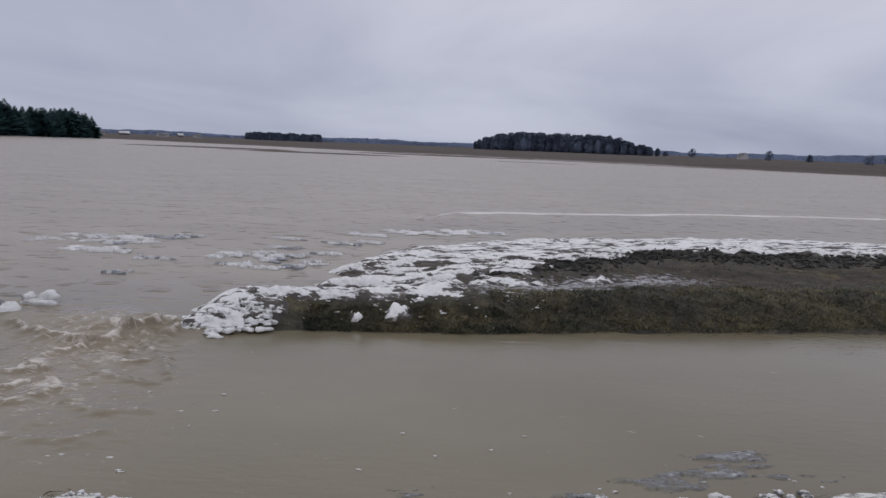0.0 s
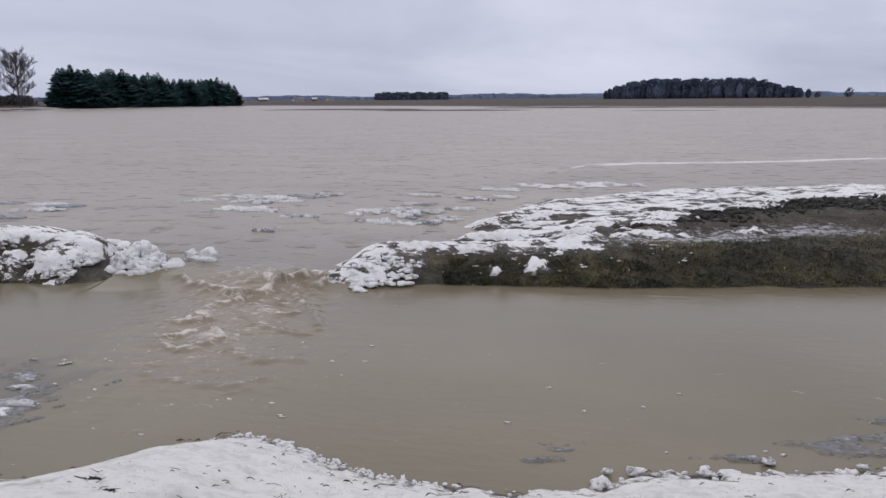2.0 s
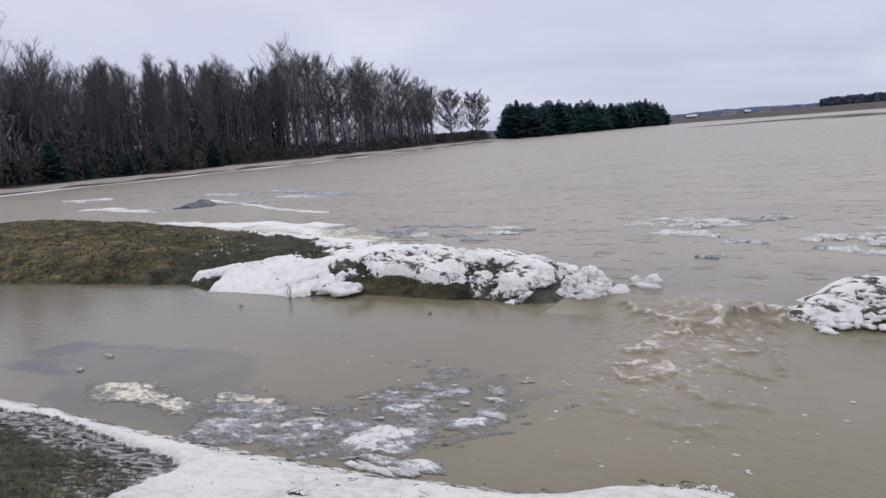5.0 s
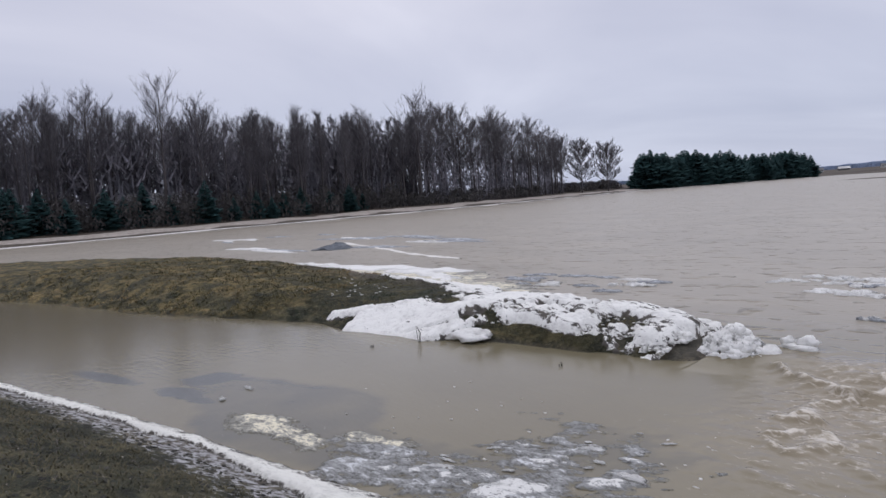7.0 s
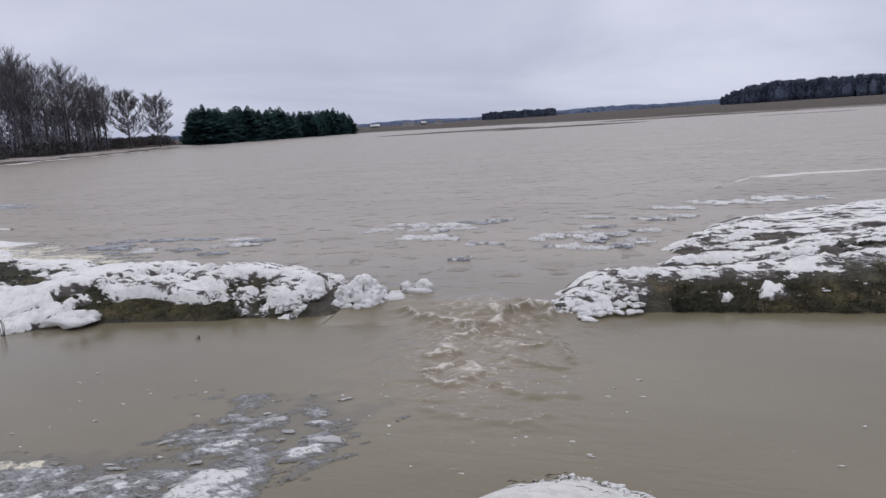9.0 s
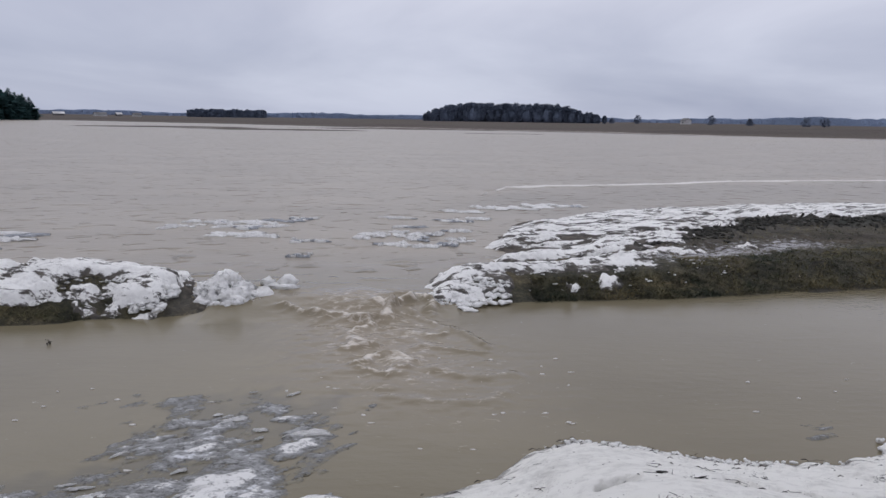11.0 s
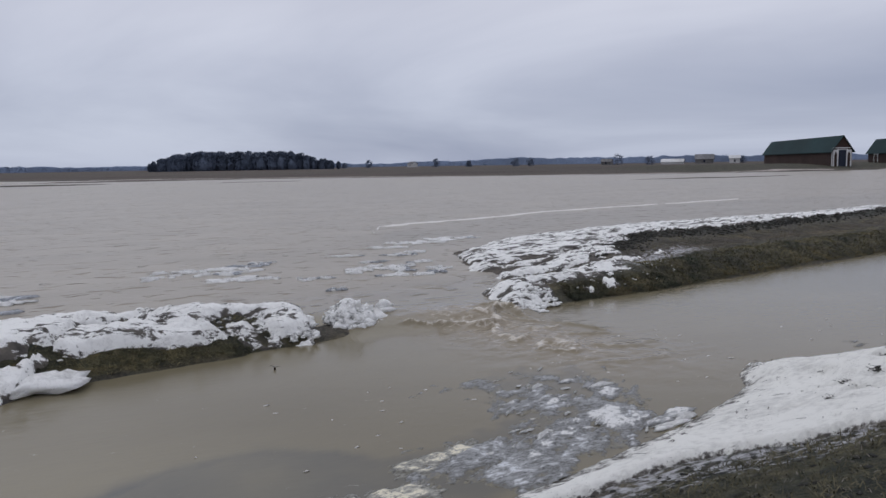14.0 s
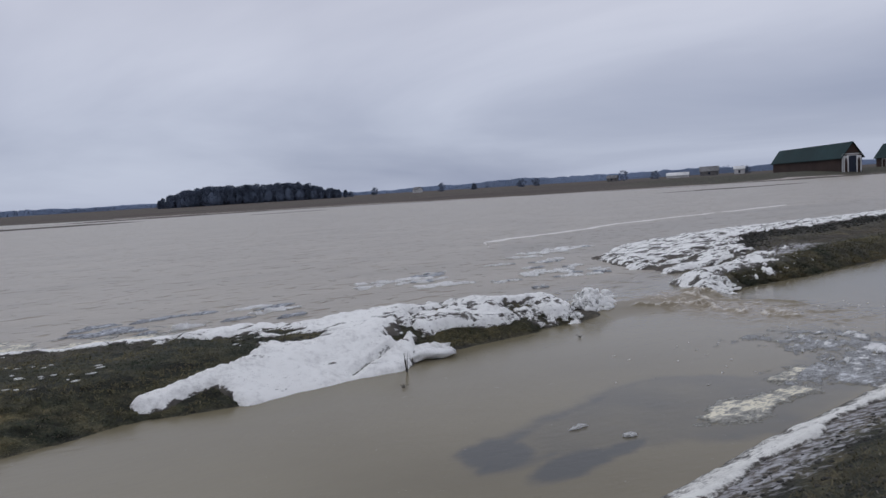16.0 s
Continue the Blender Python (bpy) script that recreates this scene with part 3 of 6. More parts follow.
# ---- the flood water: one surface that steps down through the breach ----
def finer(lines, lo, hi, step):
    """The same lines, with even closer ones from lo to hi."""
    return np.concatenate([lines[lines < lo - 1e-6], np.arange(lo, hi, step), lines[lines > hi - 1e-6]])


WX = finer(steps(-13, 0, 0.06, 4600, 1.05), -6.6, -2.6, 0.022)
WY = finer(steps(1.0, 9.6, 0.06, 4600, 1.05), 4.6, 8.9, 0.022)
PX, PY = np.meshgrid(WX, WY)
front = np.where(PX < -5, left_front(PX), right_front(PX))
front = np.where((PX > -6.6) & (PX < -3.6), 7.28 + 0.12 * np.sin((PX + 6.6) * 2.1) + 0.30 * smooth(PX, -4.8, -4.0), front)
mouth = smooth(PX, -7.0, -6.5) * smooth(-3.4 - PX, 0, 0.4)
WZ = DITCH + (FIELD - DITCH) * (mouth * smooth(PY - front, -0.30, 0.60) + (1 - mouth) * smooth(PY - front, 0.5, 1.3))
gap = np.exp(-(((PX + 4.75 - 0.2 * (7.6 - PY)) / 0.95) ** 2)) * smooth(PY, 3.5, 6.6) * smooth(8.7 - PY, 0, 0.7)
jet = np.exp(-(((PX + 4.85 - 0.36 * (7.6 - PY)) / (0.80 + 0.10 * np.clip(7.6 - PY, 0, 5))) ** 2)) * smooth(PY, 2.6, 6.4) * smooth(8.4 - PY, 0, 0.5)
# the current breaks into two side waves that meet in the middle, and a train of rollers below them
QX, QY = PX + 0.16 * fbm(PX, PY, 0.34, 3, 64), PY + 0.13 * fbm(PX, PY, 0.28, 3, 65)
WAVES = (
    (0.075, 0.050, ((-5.75, 7.55), (-5.45, 7.36), (-5.1, 7.26), (-4.76, 7.14), (-4.50, 7.28), (-4.43, 7.60))),
    (0.085, 0.075, ((-4.62, 7.66), (-4.43, 7.62), (-4.28, 7.80))),
    (0.080, 0.060, ((-4.32, 7.92), (-4.12, 7.96), (-3.95, 7.80), (-3.88, 7.45))),
    (0.070, 0.030, ((-4.20, 7.50), (-3.90, 7.10), (-3.70, 6.80), (-3.35, 6.36))),
    (0.070, 0.040, ((-4.72, 7.05), (-4.66, 6.86), (-4.84, 6.64), (-4.76, 6.38), (-4.82, 6.22), (-4.52, 6.26))),
    (0.065, 0.035, ((-4.62, 5.70), (-4.53, 5.90), (-4.38, 5.98), (-4.18, 5.70), (-4.36, 5.42), (-4.55, 5.55))),
    (0.065, 0.022, ((-4.40, 6.85), (-4.05, 6.62), (-3.80, 6.70))),
    (0.065, 0.018, ((-4.10, 6.25), (-3.70, 6.05), (-3.40, 6.12))),
    (0.070, 0.015, ((-3.95, 5.55), (-3.55, 5.35), (-3.15, 5.45))),
    (0.070, 0.012, ((-4.35, 4.95), (-3.85, 4.80), (-3.40, 4.92))),
)
for w, h, way in WAVES:
    WZ = WZ + h * np.exp(-(along(QX, QY, way) / w) ** 2) * (1 + 0.7 * fbm(PX, PY, 0.12, 3, 66))
ridged = 1 - np.abs(fbm(PX * 0.8, PY * 1.5, 0.34, 4, 62, 0.6)) * 2
WZ = WZ + gap * 0.045 * np.abs(fbm(PX, PY, 0.4, 4, 61, 0.6)) + jet * 0.013 * ridged
WZ = WZ + 0.012 * fbm(PX * 0.5, PY * 1.6, 0.9, 3, 63) * smooth(PY - front, 0.6, 3.0) * (PY < 60)
WZ = np.where(near_shore(PX) - PY > 1.2, -0.6, WZ)
me, _ = grid_mesh("water", WX, WY, WZ, M_WATER)
# open field: rougher, and paler by the painted sky sheen
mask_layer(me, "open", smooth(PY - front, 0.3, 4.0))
water_mesh = me
froth = np.zeros(PX.shape)
for k, (w, h, way) in enumerate(WAVES):
    ragged = 0.55 + 0.9 * fbm(PX, PY, 0.20, 4, 67 + k, 0.6)
    froth = np.maximum(froth, (1.15, 1.25, 0.9, 0.62, 1.2, 1.1, 0.6, 0.5, 0.42, 0.4)[k] * ragged * np.exp(-(along(QX, QY - 0.02, way) / (0.72 * w)) ** 2))
froth = np.clip(0.95 * froth + 0.20 * gap * (PY < 8.6) + 0.16 * jet + 0.10 * jet * ridged, 0, 1)
mask_layer(me, "froth", froth)
mask_layer(me, "churn", np.clip(gap * 0.7 + jet * 0.35, 0, 1))
tagged(new("water", me), "muddy brown flood water filling field and ditch", "water", kind="structure")


# ---- snow lying on the banks ----
def spots_mask(X, Y, spots2, seed, fray=1.0):
    """How far inside ragged ellipses a point lies."""
    m = np.full(X.shape, -9.0)
    for cx, cy, rx, ry, rot in spots2:
        c, s = math.cos(rot), math.sin(rot)
        u, v = ((X - cx) * c + (Y - cy) * s) / rx, (-(X - cx) * s + (Y - cy) * c) / ry
        m = np.maximum(m, 1 - np.sqrt(u * u + v * v))
    return m + fray * (0.75 * fbm(X, Y, 0.6, 4, seed) + 0.25 * fbm(X, Y, 0.16, 2, seed + 5))


# rotten ice hangs just under the ditch water and greys it
RAFT = ((-11.3, 2.55), (-10.95, 3.15), (-10.1, 3.50), (-9.5, 3.72), (-9.0, 3.97), (-8.35, 4.12), (-7.85, 3.85), (-7.45, 3.42), (-6.9, 3.45), (-6.2, 3.2), (-6.6, 2.55), (-8.6, 1.95), (-9.7, 2.25), (-10.4, 2.45))
deep = within(PX, PY, RAFT) + 0.10 * fbm(PX, PY, 0.5, 4, 301) + 0.04 * fbm(PX, PY, 0.12, 2, 303)
cloudy = 0.6 + 0.5 * fbm(PX, PY, 0.7, 4, 305)
sunk = 0.72 * smooth(deep, -0.02, 0.14) * cloudy
# the rim that faces the ditch is darkest, and a lobe hangs off its western end
rim = np.exp(-((deep - 0.10) / 0.09) ** 2) * smooth(PY - 0.28 * (PX + 10), 2.55, 2.9) * smooth(-7.2 - PX, 0, 0.6)
sunk = np.maximum(sunk, rim * np.interp(PX, [-11.3, -10.0, -9.2, -7.4], [0.95, 0.85, 0.75, 0.60]) * (0.9 + 0.5 * fbm(PX, PY, 0.4, 3, 307)))
sunk = np.maximum(sunk, smooth(spots_mask(PX, PY, ((-10.95, 2.85, 0.42, 0.34, 0.9), (-10.5, 2.35, 0.62, 0.22, 0.25), (-10.0, 2.42, 0.40, 0.13, 0.2), (-12.4, 1.75, 0.9, 0.16, 0.30)), 331, 0.5), -0.02, 0.35) * 0.85)
sunk = np.maximum(sunk, smooth(spots_mask(PX, PY, ((-5.5, 4.2, 0.72, 0.90, 0), (-5.6, 3.4, 0.8, 0.6, 0), (-6.4, 3.15, 0.8, 0.45, 0.3), (-7.1, 2.9, 0.7, 0.45, 0.3)), 321), 0.0, 0.4) * 0.36)
sunk = np.where((PX > -13.5) & (PX < -4.4) & (PY < 5.4), sunk, 0)
# a skin of thin ice dulls the field between the foam line and the bank
skin = smooth(PY, 14.0, 16.0) * smooth(np.interp(PX, [-5, -3, -1, 5, 17, 40], [15, 18, 22, 24.5, 27.5, 31]) - PY, 0, 0.6) * smooth(PX, -4.5, -1.5) * (PX < 45)
mask_layer(water_mesh, "sunken", np.maximum(sunk, 0.14 * skin))
mask_layer(water_mesh, "wind", np.clip((0.09 + 0.95 * smooth(PY - front, 0.3, 5.0)) * (1 - 0.75 * skin) + 0.5 * jet + 0.35 * smooth(PX, -2.5, 0) * smooth(PY - front, -0.7, -0.1), 0, 1))

def snow_sheet(name, label, x0, x1, y0, y1, step, depth, mat, full=0.36, clean=None):
    """Snow of the thickness depth(x, y, z) on the land; where it is nothing, there is none."""
    xs, ys = np.arange(x0, x1, step), np.arange(y0, y1, step)
    X, Y = np.meshgrid(xs, ys)
    Z = land(X, Y)
    T = depth(X, Y, Z)
    q = (T[:-1, :-1] > 0) | (T[1:, :-1] > 0) | (T[:-1, 1:] > 0) | (T[1:, 1:] > 0)
    top = np.where(T > 0, Z + T, Z - 0.03)
    me, used = grid_mesh(name, xs, ys, top, mat, q)
    if clean:
        full = (full + clean(X, Y)).ravel()[used]
    mask_layer(me, "thick", np.clip(T.ravel()[used] / 0.07, 0, 1) * full)
    return tagged(new(name, me), label, "snow", kind="stuff")


def lumps(X, Y, seed):
    """Rounded clods of old snow."""
    a = 1 - np.abs(fbm(X, Y, 0.36, 3, seed, 0.55)) * 2.2
    b = 1 - np.abs(fbm(X, Y, 0.15, 2, seed + 9, 0.5)) * 2.0
    return 0.6 * np.clip(a, -1, 1) + 0.4 * np.clip(b, -1, 1)


def left_snow(X, Y, Z):
    f, b = left_front(X), left_back(X)
    u = Y - f
    n = 1.3 * fbm(X * 0.8, Y * 1.2, 0.55, 4, 71) + 0.35 * lumps(X, Y, 72) + 0.9 * fbm(X * 0.7, Y * 1.3, 0.2, 3, 77, 0.6)
    broken = smooth(X, -11.2, -10.0)
    # how far up the slope the snow begins: on the water at the smooth tongue, half way up by the breach
    lower = np.interp(X, [-14.0, -13.75, -13.5, -13.3, -12.95, -12.8, -12.65, -10.75, -10.35, -10.2, -9.5, -8.6, -7.6, -6.9], [0.50, 0.16, 0.12, 0.22, 0.34, 0.12, -0.2, -0.2, 0.0, 0.34, 0.40, 0.26, 0.08, -0.1])
    keep = smooth(u - lower, -0.12, 0.16) * smooth(b + 0.15 - Y, 0, 0.3)
    # bare turf west of the tongue, with a strip of snow left along the back
    line = np.interp(X, [-30, -19, -17.5, -15, -13, -12.4, -12.0], [0.5, 0.8, 1.7, 2.1, 2.5, 3.2, 4.4])
    front_edge = np.interp(X, [-14.3, -13.65, -13.2, -12.6, -12.16, -11.5], [0.26, 0.36, 0.48, 0.66, 1.05, 1.6])
    bare = smooth(-X + 1.3 * fbm(X * 0.4, Y * 1.6, 0.5, 5, 78, 0.6), 11.6, 12.1) * smooth(u, front_edge, front_edge + 0.12) * smooth((b - Y) - line * 0.5, -0.1, 0.12)
    bare = np.maximum(bare, smooth(-X, 14.1, 14.3) * smooth((b - Y) - line * 0.5, -0.1, 0.12))
    torn = 0.6 * fbm(X * 0.6, Y * 1.6, 0.20, 4, 88, 0.6)
    bare = smooth(bare + torn, 0.35, 0.65)
    keep = keep * (1 - smooth(-X, 13.2, 14.2) * smooth(Y - f, 1.5, 2.2) * smooth(fbm(X * 0.35, Y, 0.7, 4, 89), 0.0, 0.25))
    keep = keep * (1 - bare) * smooth(-6.98 - X, 0, 0.22) * smooth(X, -26, -17)
    worn = broken * (0.50 * np.exp(-((u - lower - 0.55) / 0.22) ** 2) + 0.08)
    worn = np.maximum(worn, 0.6 * smooth(u, 1.3, 2.0) * np.exp(-((X + 11.7) / 0.9) ** 2))
    worn = np.maximum(worn, 0.75 * np.exp(-((b - Y - line * 0.45) / 0.4) ** 2) * smooth(-X, 11.0, 11.8))
    crack = 0.9 * np.exp(-((u - 0.38 - 0.5 * (X + 10.6)) / 0.05) ** 2) * (X > -11.3) * (X < -10.0)
    t = keep * (1.0 - worn) - crack + n * np.clip(0.16 + 0.80 * broken + 0.9 * worn, 0, 1.1) * keep - 0.42 - 0.02 * broken
    return np.clip(t, 0, 0.6) * (0.13 + 0.05 * broken * (1 + lumps(X, Y, 74))) * (Z > -0.12)


def right_snow(X, Y, Z):
    f, r, b = right_front(X), right_ridge(X), right_back(X)
    u = Y - f
    streaky = 1.9 * fbm(X * 0.34, Y * 1.5, 0.45, 5, 81, 0.62)
    clotted = 1.2 * fbm(X, Y, 0.45, 4, 83, 0.6) + 0.5 * lumps(X, Y, 82)
    spit = smooth(u, 0.42, 0.72) * smooth(np.interp(X, [-3.6, -1.5, -0.3, 0.4], [1.6, 1.7, 1.9, 1.6]) - u, 0, 0.3) * smooth(0.35 - X, 0, 1.6)
    tip = 0.8 * smooth(u, 0.02, 0.2) * smooth(-2.65 - X, 0, 0.35) * smooth(1.1 - u, 0, 0.3)
    drip = smooth(u, 0.05, 0.2) * smooth(0.7 - u, 0, 0.2) * np.clip(np.exp(-((X + 1.95) / 0.20) ** 2) + np.exp(-((X + 1.55) / 0.24) ** 2) + 0.6 * np.exp(-((X + 2.5) / 0.2) ** 2), 0, 1) * np.clip(0.75 + 1.5 * fbm(X, Y, 0.16, 4, 87, 0.6), 0, 1)
    shelf = smooth(Y, r - 1.05, r - 0.55) * smooth(b + 0.1 - Y, 0, 0.25) * smooth(1.5 - X, 0, 1.8)
    dark = np.exp(-((Y - 10.75 - 0.12 * (X + 2.5)) / 0.16) ** 2) * smooth(-0.9 - X, 0, 0.8) * 0.9
    back = smooth(Y + 0.5 * fbm(X, Y, 0.8, 3, 86), r + 0.0, r + 0.6) * smooth(b + 0.2 - Y, 0, 0.3) * smooth(X, -1.0, 0.8)
    rut = 0.85 * np.exp(-((Y - (f + r) / 2 - 0.25) / 0.28) ** 2) * smooth(X, -1.5, -0.4) * smooth(3.4 - X, 0, 2.6)
    keep = np.maximum(np.maximum(np.maximum(spit, tip), np.maximum(drip, rut)), np.maximum(shelf, 1.25 * back)) - dark
    busy = np.clip(smooth(r + 1.7 - Y, 0, 1.4) + 0.35 * smooth(-0.5 - X, 0, 1.5), 0.2, 1)
    n = np.where(u < 1.9, clotted * 0.75 + streaky * 0.3, streaky)
    t = keep + n * (0.14 + 0.95 * busy) * np.clip(keep, 0, 1) - 0.40 - 0.29 * busy
    return np.clip(t, 0, 0.6) * (0.095 + 0.06 * lumps(X, Y, 84) * busy) * (Z > -0.12)


def near_snow(X, Y, Z):
    n = near_shore(X) - Y
    wob = 1.5 * fbm(X, Y, 0.8, 4, 91)
    inner = np.interp(X, [-30, -11, -10, -9, -7.5, -6.6, -6.1, -5.5, -5.0, -4.3, -3, 2], [0.35, 0.42, 0.40, 0.36, 0.34, 0.42, 0.60, 0.98, 1.5, 2.15, 2.6, 2.6])
    keep = smooth(n, -0.12, 0.04) * smooth(inner + 0.22 * wob * np.clip(inner, 0, 1) - n, -0.05, 0.18)
    t = keep * 0.8 + 0.20 * wob + 0.12 * lumps(X, Y, 93) * smooth(X, -2.2, -1.2) - 0.30
    hole = smooth(fbm(X, Y, 0.35, 3, 95), 0.36, 0.55) * smooth(n, 0.7, 1.2)
    t = t - hole * 0.6
    crumb = (0.03 * fbm(X, Y, 0.12, 3, 96)) * (1 + smooth(X, -2.2, -1.2))
    return np.where(t > 0, (np.clip(t, 0, 0.4) * 0.16 + 0.010) * (0.25 + 0.75 * smooth(n, -0.05, 0.50)) + crumb * 0.6, 0) * (n > -0.3)


snow_sheet("bank_snow", "clotted old snow on the ditch bank west of the breach", -24, -6.3, 2.0, 10.6, 0.04, left_snow, M_BANK_SNOW, 0.41, lambda X, Y: 0.30 * smooth(-X, 10.3, 10.8))
snow_sheet("bank_snow", "patchy wet snow on the low bank east of the breach", -4.6, 9.5, 7.5, 19.0, 0.05, right_snow, M_BANK_SNOW)
snow_sheet("bank_snow", "old snow behind the long dark berm", 9.5, 45, 10.5, 27.5, 0.14, right_snow, M_BANK_SNOW)
snow_sheet("shore_snow", "dirty trodden snow along the near ditch edge", -26, 7, -5, 6.2, 0.035, near_snow, M_SHORE_SNOW, 0.52)


# ---- trees ----
def tube(V, F, pts, radii, sides):
    """A tapered tube along pts, added to the lists V and F (triangles)."""
    pts = [Vector(p) for p in pts]
    base = len(V)
    for k, p in enumerate(pts):
        d = (pts[min(k + 1, len(pts) - 1)] - pts[max(k - 1, 0)]).normalized()
        u = d.orthogonal().normalized()
        w = d.cross(u)
        for s in range(sides):
            a = 2 * math.pi * s / sides
            V.append(p + (u * math.cos(a) + w * math.sin(a)) * radii[k])
    for k in range(len(pts) - 1):
        for s in range(sides):
            a, b = base + k * sides + s, base + k * sides + (s + 1) % sides
            F.append((a, b, b + sides))
            F.append((a, b + sides, a + sides))


def bare_tree(seed, height, spread, first, limbs=22, upright=0.75, stout=1.0):
    """Meshes of a leafless tree: its trunk, and its limbs with all their twigs."""
    r = random.Random(seed)
    V, F, B, G = [], [], [], []
    lean = Vector((r.uniform(-0.03, 0.03), r.uniform(-0.03, 0.03), 1))
    line, p = [], Vector((0, 0, -0.4))
    for k in range(11):
        line.append(p.copy())
        p = p + (lean + Vector((r.uniform(-0.05, 0.05), r.uniform(-0.05, 0.05), 0))).normalized() * (height + 0.4) / 10
    rad = [0.013 * height * (1 - 0.93 * (k / 10) ** 0.8) for k in range(11)]
    rad[0] *= 1.4
    tube(V, F, line, [1.25 * v for v in rad], 7)
    for i in range(limbs):
        f = first + (0.98 - first) * ((i + r.random()) / limbs)
        k = min(int(f * 10), 9)
        start = line[k].lerp(line[k + 1], f * 10 - k)
        az = i * 2.4 + r.uniform(-0.5, 0.5)
        up = upright + r.uniform(-0.3, 0.3) + 0.3 * f
        out = Vector((math.cos(az), math.sin(az), up)).normalized()
        g = (f - first) / (1 - first)
        length = spread * (0.55 + 1.1 * math.sin(math.pi * min(0.97, 0.25 + 0.72 * g)) ** 1.2) * 0.72 * r.uniform(0.75, 1.25)
        wig = [Vector((r.uniform(-0.22, 0.22), r.uniform(-0.22, 0.22), r.uniform(-0.05, 0.25))) for _ in range(3)]
        pts = [start]
        for w in wig:
            pts.append(pts[-1] + (out + w).normalized() * length / 3)
        thick = max(0.022, rad[k] * 0.40) * (0.5 + 0.5 * stout)
        tube(B, G, pts, [thick, thick * 0.7, thick * 0.45, 0.008], 4)
        for j in range(8):
            g2 = 0.25 + 2.7 * (j + r.random()) / 8
            q0 = min(int(g2), 2)
            s2 = pts[q0].lerp(pts[q0 + 1], g2 - q0)
            d2 = (out * 0.8 + Vector((r.uniform(-0.8, 0.8), r.uniform(-0.8, 0.8), r.uniform(0.1, 1.1)))).normalized()
            e2 = s2 + d2 * length * r.uniform(0.22, 0.45)
            tube(B, G, [s2, s2.lerp(e2, 0.5) + Vector((0, 0, 0.05)), e2], [0.018 * stout, 0.012 * stout, 0.006 * stout], 3)
            for q in range(7):
                s3 = s2.lerp(e2, r.uniform(0.2, 1.0))
                d3 = (d2 * 0.7 + Vector((r.uniform(-0.8, 0.8), r.uniform(-0.8, 0.8), r.uniform(0.0, 1.1)))).normalized()
                tube(B, G, [s3, s3 + d3 * r.uniform(0.5, 1.2)], [0.013 * stout, 0.006 * stout], 3)
    return raw_mesh("trunk", V, F, M_BARK, True), raw_mesh("crown", B, G, M_BRANCH)


def spruce(seed, height, width):
    """Meshes of a dense young spruce: its trunk, and whorls of drooping sprays."""
    r = random.Random(seed)
    V, F, B, G = [], [], [], []
    tube(V, F, [(0, 0, -0.3), (0, 0, height * 0.5), (0, 0, height * 0.98)], [0.02 * height, 0.012 * height, 0.01], 6)
    rings = int(height * 3.4)
    for k in range(rings):
        f = (k + 0.3) / rings
        z = height * (0.03 + 0.95 * f)
        reach = width * (1 - f ** 1.7) ** 0.95 * r.uniform(0.75, 1.15) + 0.12
        count = max(5, int(13 * (1 - f) + 4))
        for s in range(count):
            a = 2 * math.pi * (s + r.random() * 0.8) / count + k
            l = reach * r.uniform(0.65, 1.15)
            out = Vector((math.cos(a), math.sin(a), 0))
            side = Vector((-out.y, out.x, 0))
            root = Vector((0, 0, z)) + out * 0.05
            tip = Vector((0, 0, z + l * r.uniform(-0.30, 0.22))) + out * l
            w = 0.16 + 0.24 * l
            b = len(B)
            B += [root, root.lerp(tip, 0.45) + side * w + Vector((0, 0, -0.12 * l)), root.lerp(tip, 0.5) + Vector((0, 0, 0.12)),
                  root.lerp(tip, 0.45) - side * w + Vector((0, 0, -0.12 * l)), tip, root.lerp(tip, 0.8) + side * w * 0.9 + Vector((0, 0, -0.2)),
                  root.lerp(tip, 0.8) - side * w * 0.9 + Vector((0, 0, -0.2))]
            G += [(b, b + 1, b + 2), (b, b + 2, b + 3), (b + 1, b + 4, b + 2), (b + 2, b + 4, b + 3), (b + 2, b + 1, b + 5), (b + 2, b + 6, b + 3)]
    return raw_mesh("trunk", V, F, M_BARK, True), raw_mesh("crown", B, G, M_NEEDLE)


def tree_thing(name, meshes, label, group, m, scale):
    top = new(name)
    top.empty_display_size = 0.3
    child("trunk", meshes[0], top)
    child("crown", meshes[1], top, "dense dark green needles" if name == "spruce_tree" else "bare grey twigs")
    top.matrix_basis = m @ Matrix.Diagonal((*scale, 1))
    return tagged(top, label, "tree", group)


def ground_z(x, y):
    return float(land(np.array([float(x)]), np.array([float(y)]))[0])


tall = [bare_tree(100 + k, 18.0, 3.5, 0.34, 28, 1.7) for k in range(4)] + [bare_tree(110 + k, 18.0, 4.8, 0.36, 26, 1.1) for k in range(3)]
slim = [bare_tree(120 + k, 15.5, 2.6, 0.25, 26, 2.0) for k in range(3)]
broad = [bare_tree(130 + k, 10.0, 3.3, 0.22, 40, 0.35, 2.2) for k in range(2)]
open_crowned = [bare_tree(140 + k, 17.0, 4.6, 0.36, 26, 0.75, 1.4) for k in range(4)]
r = random.Random(5)
spots = []
for k in range(150):
    y = -48 + 128 * ((k + r.random()) / 150)
    depth = 14 + 24 * r.random() ** 1.3
    spots.append((y, depth, 1.0))
for k in range(40):
    y = 78 + 66 * ((k + r.random()) / 40)
    spots.append((y, 13 + 12 * r.random(), float(np.interp(y, [78, 92, 112, 136], [1.04, 1.14, 1.06, 0.84]))))
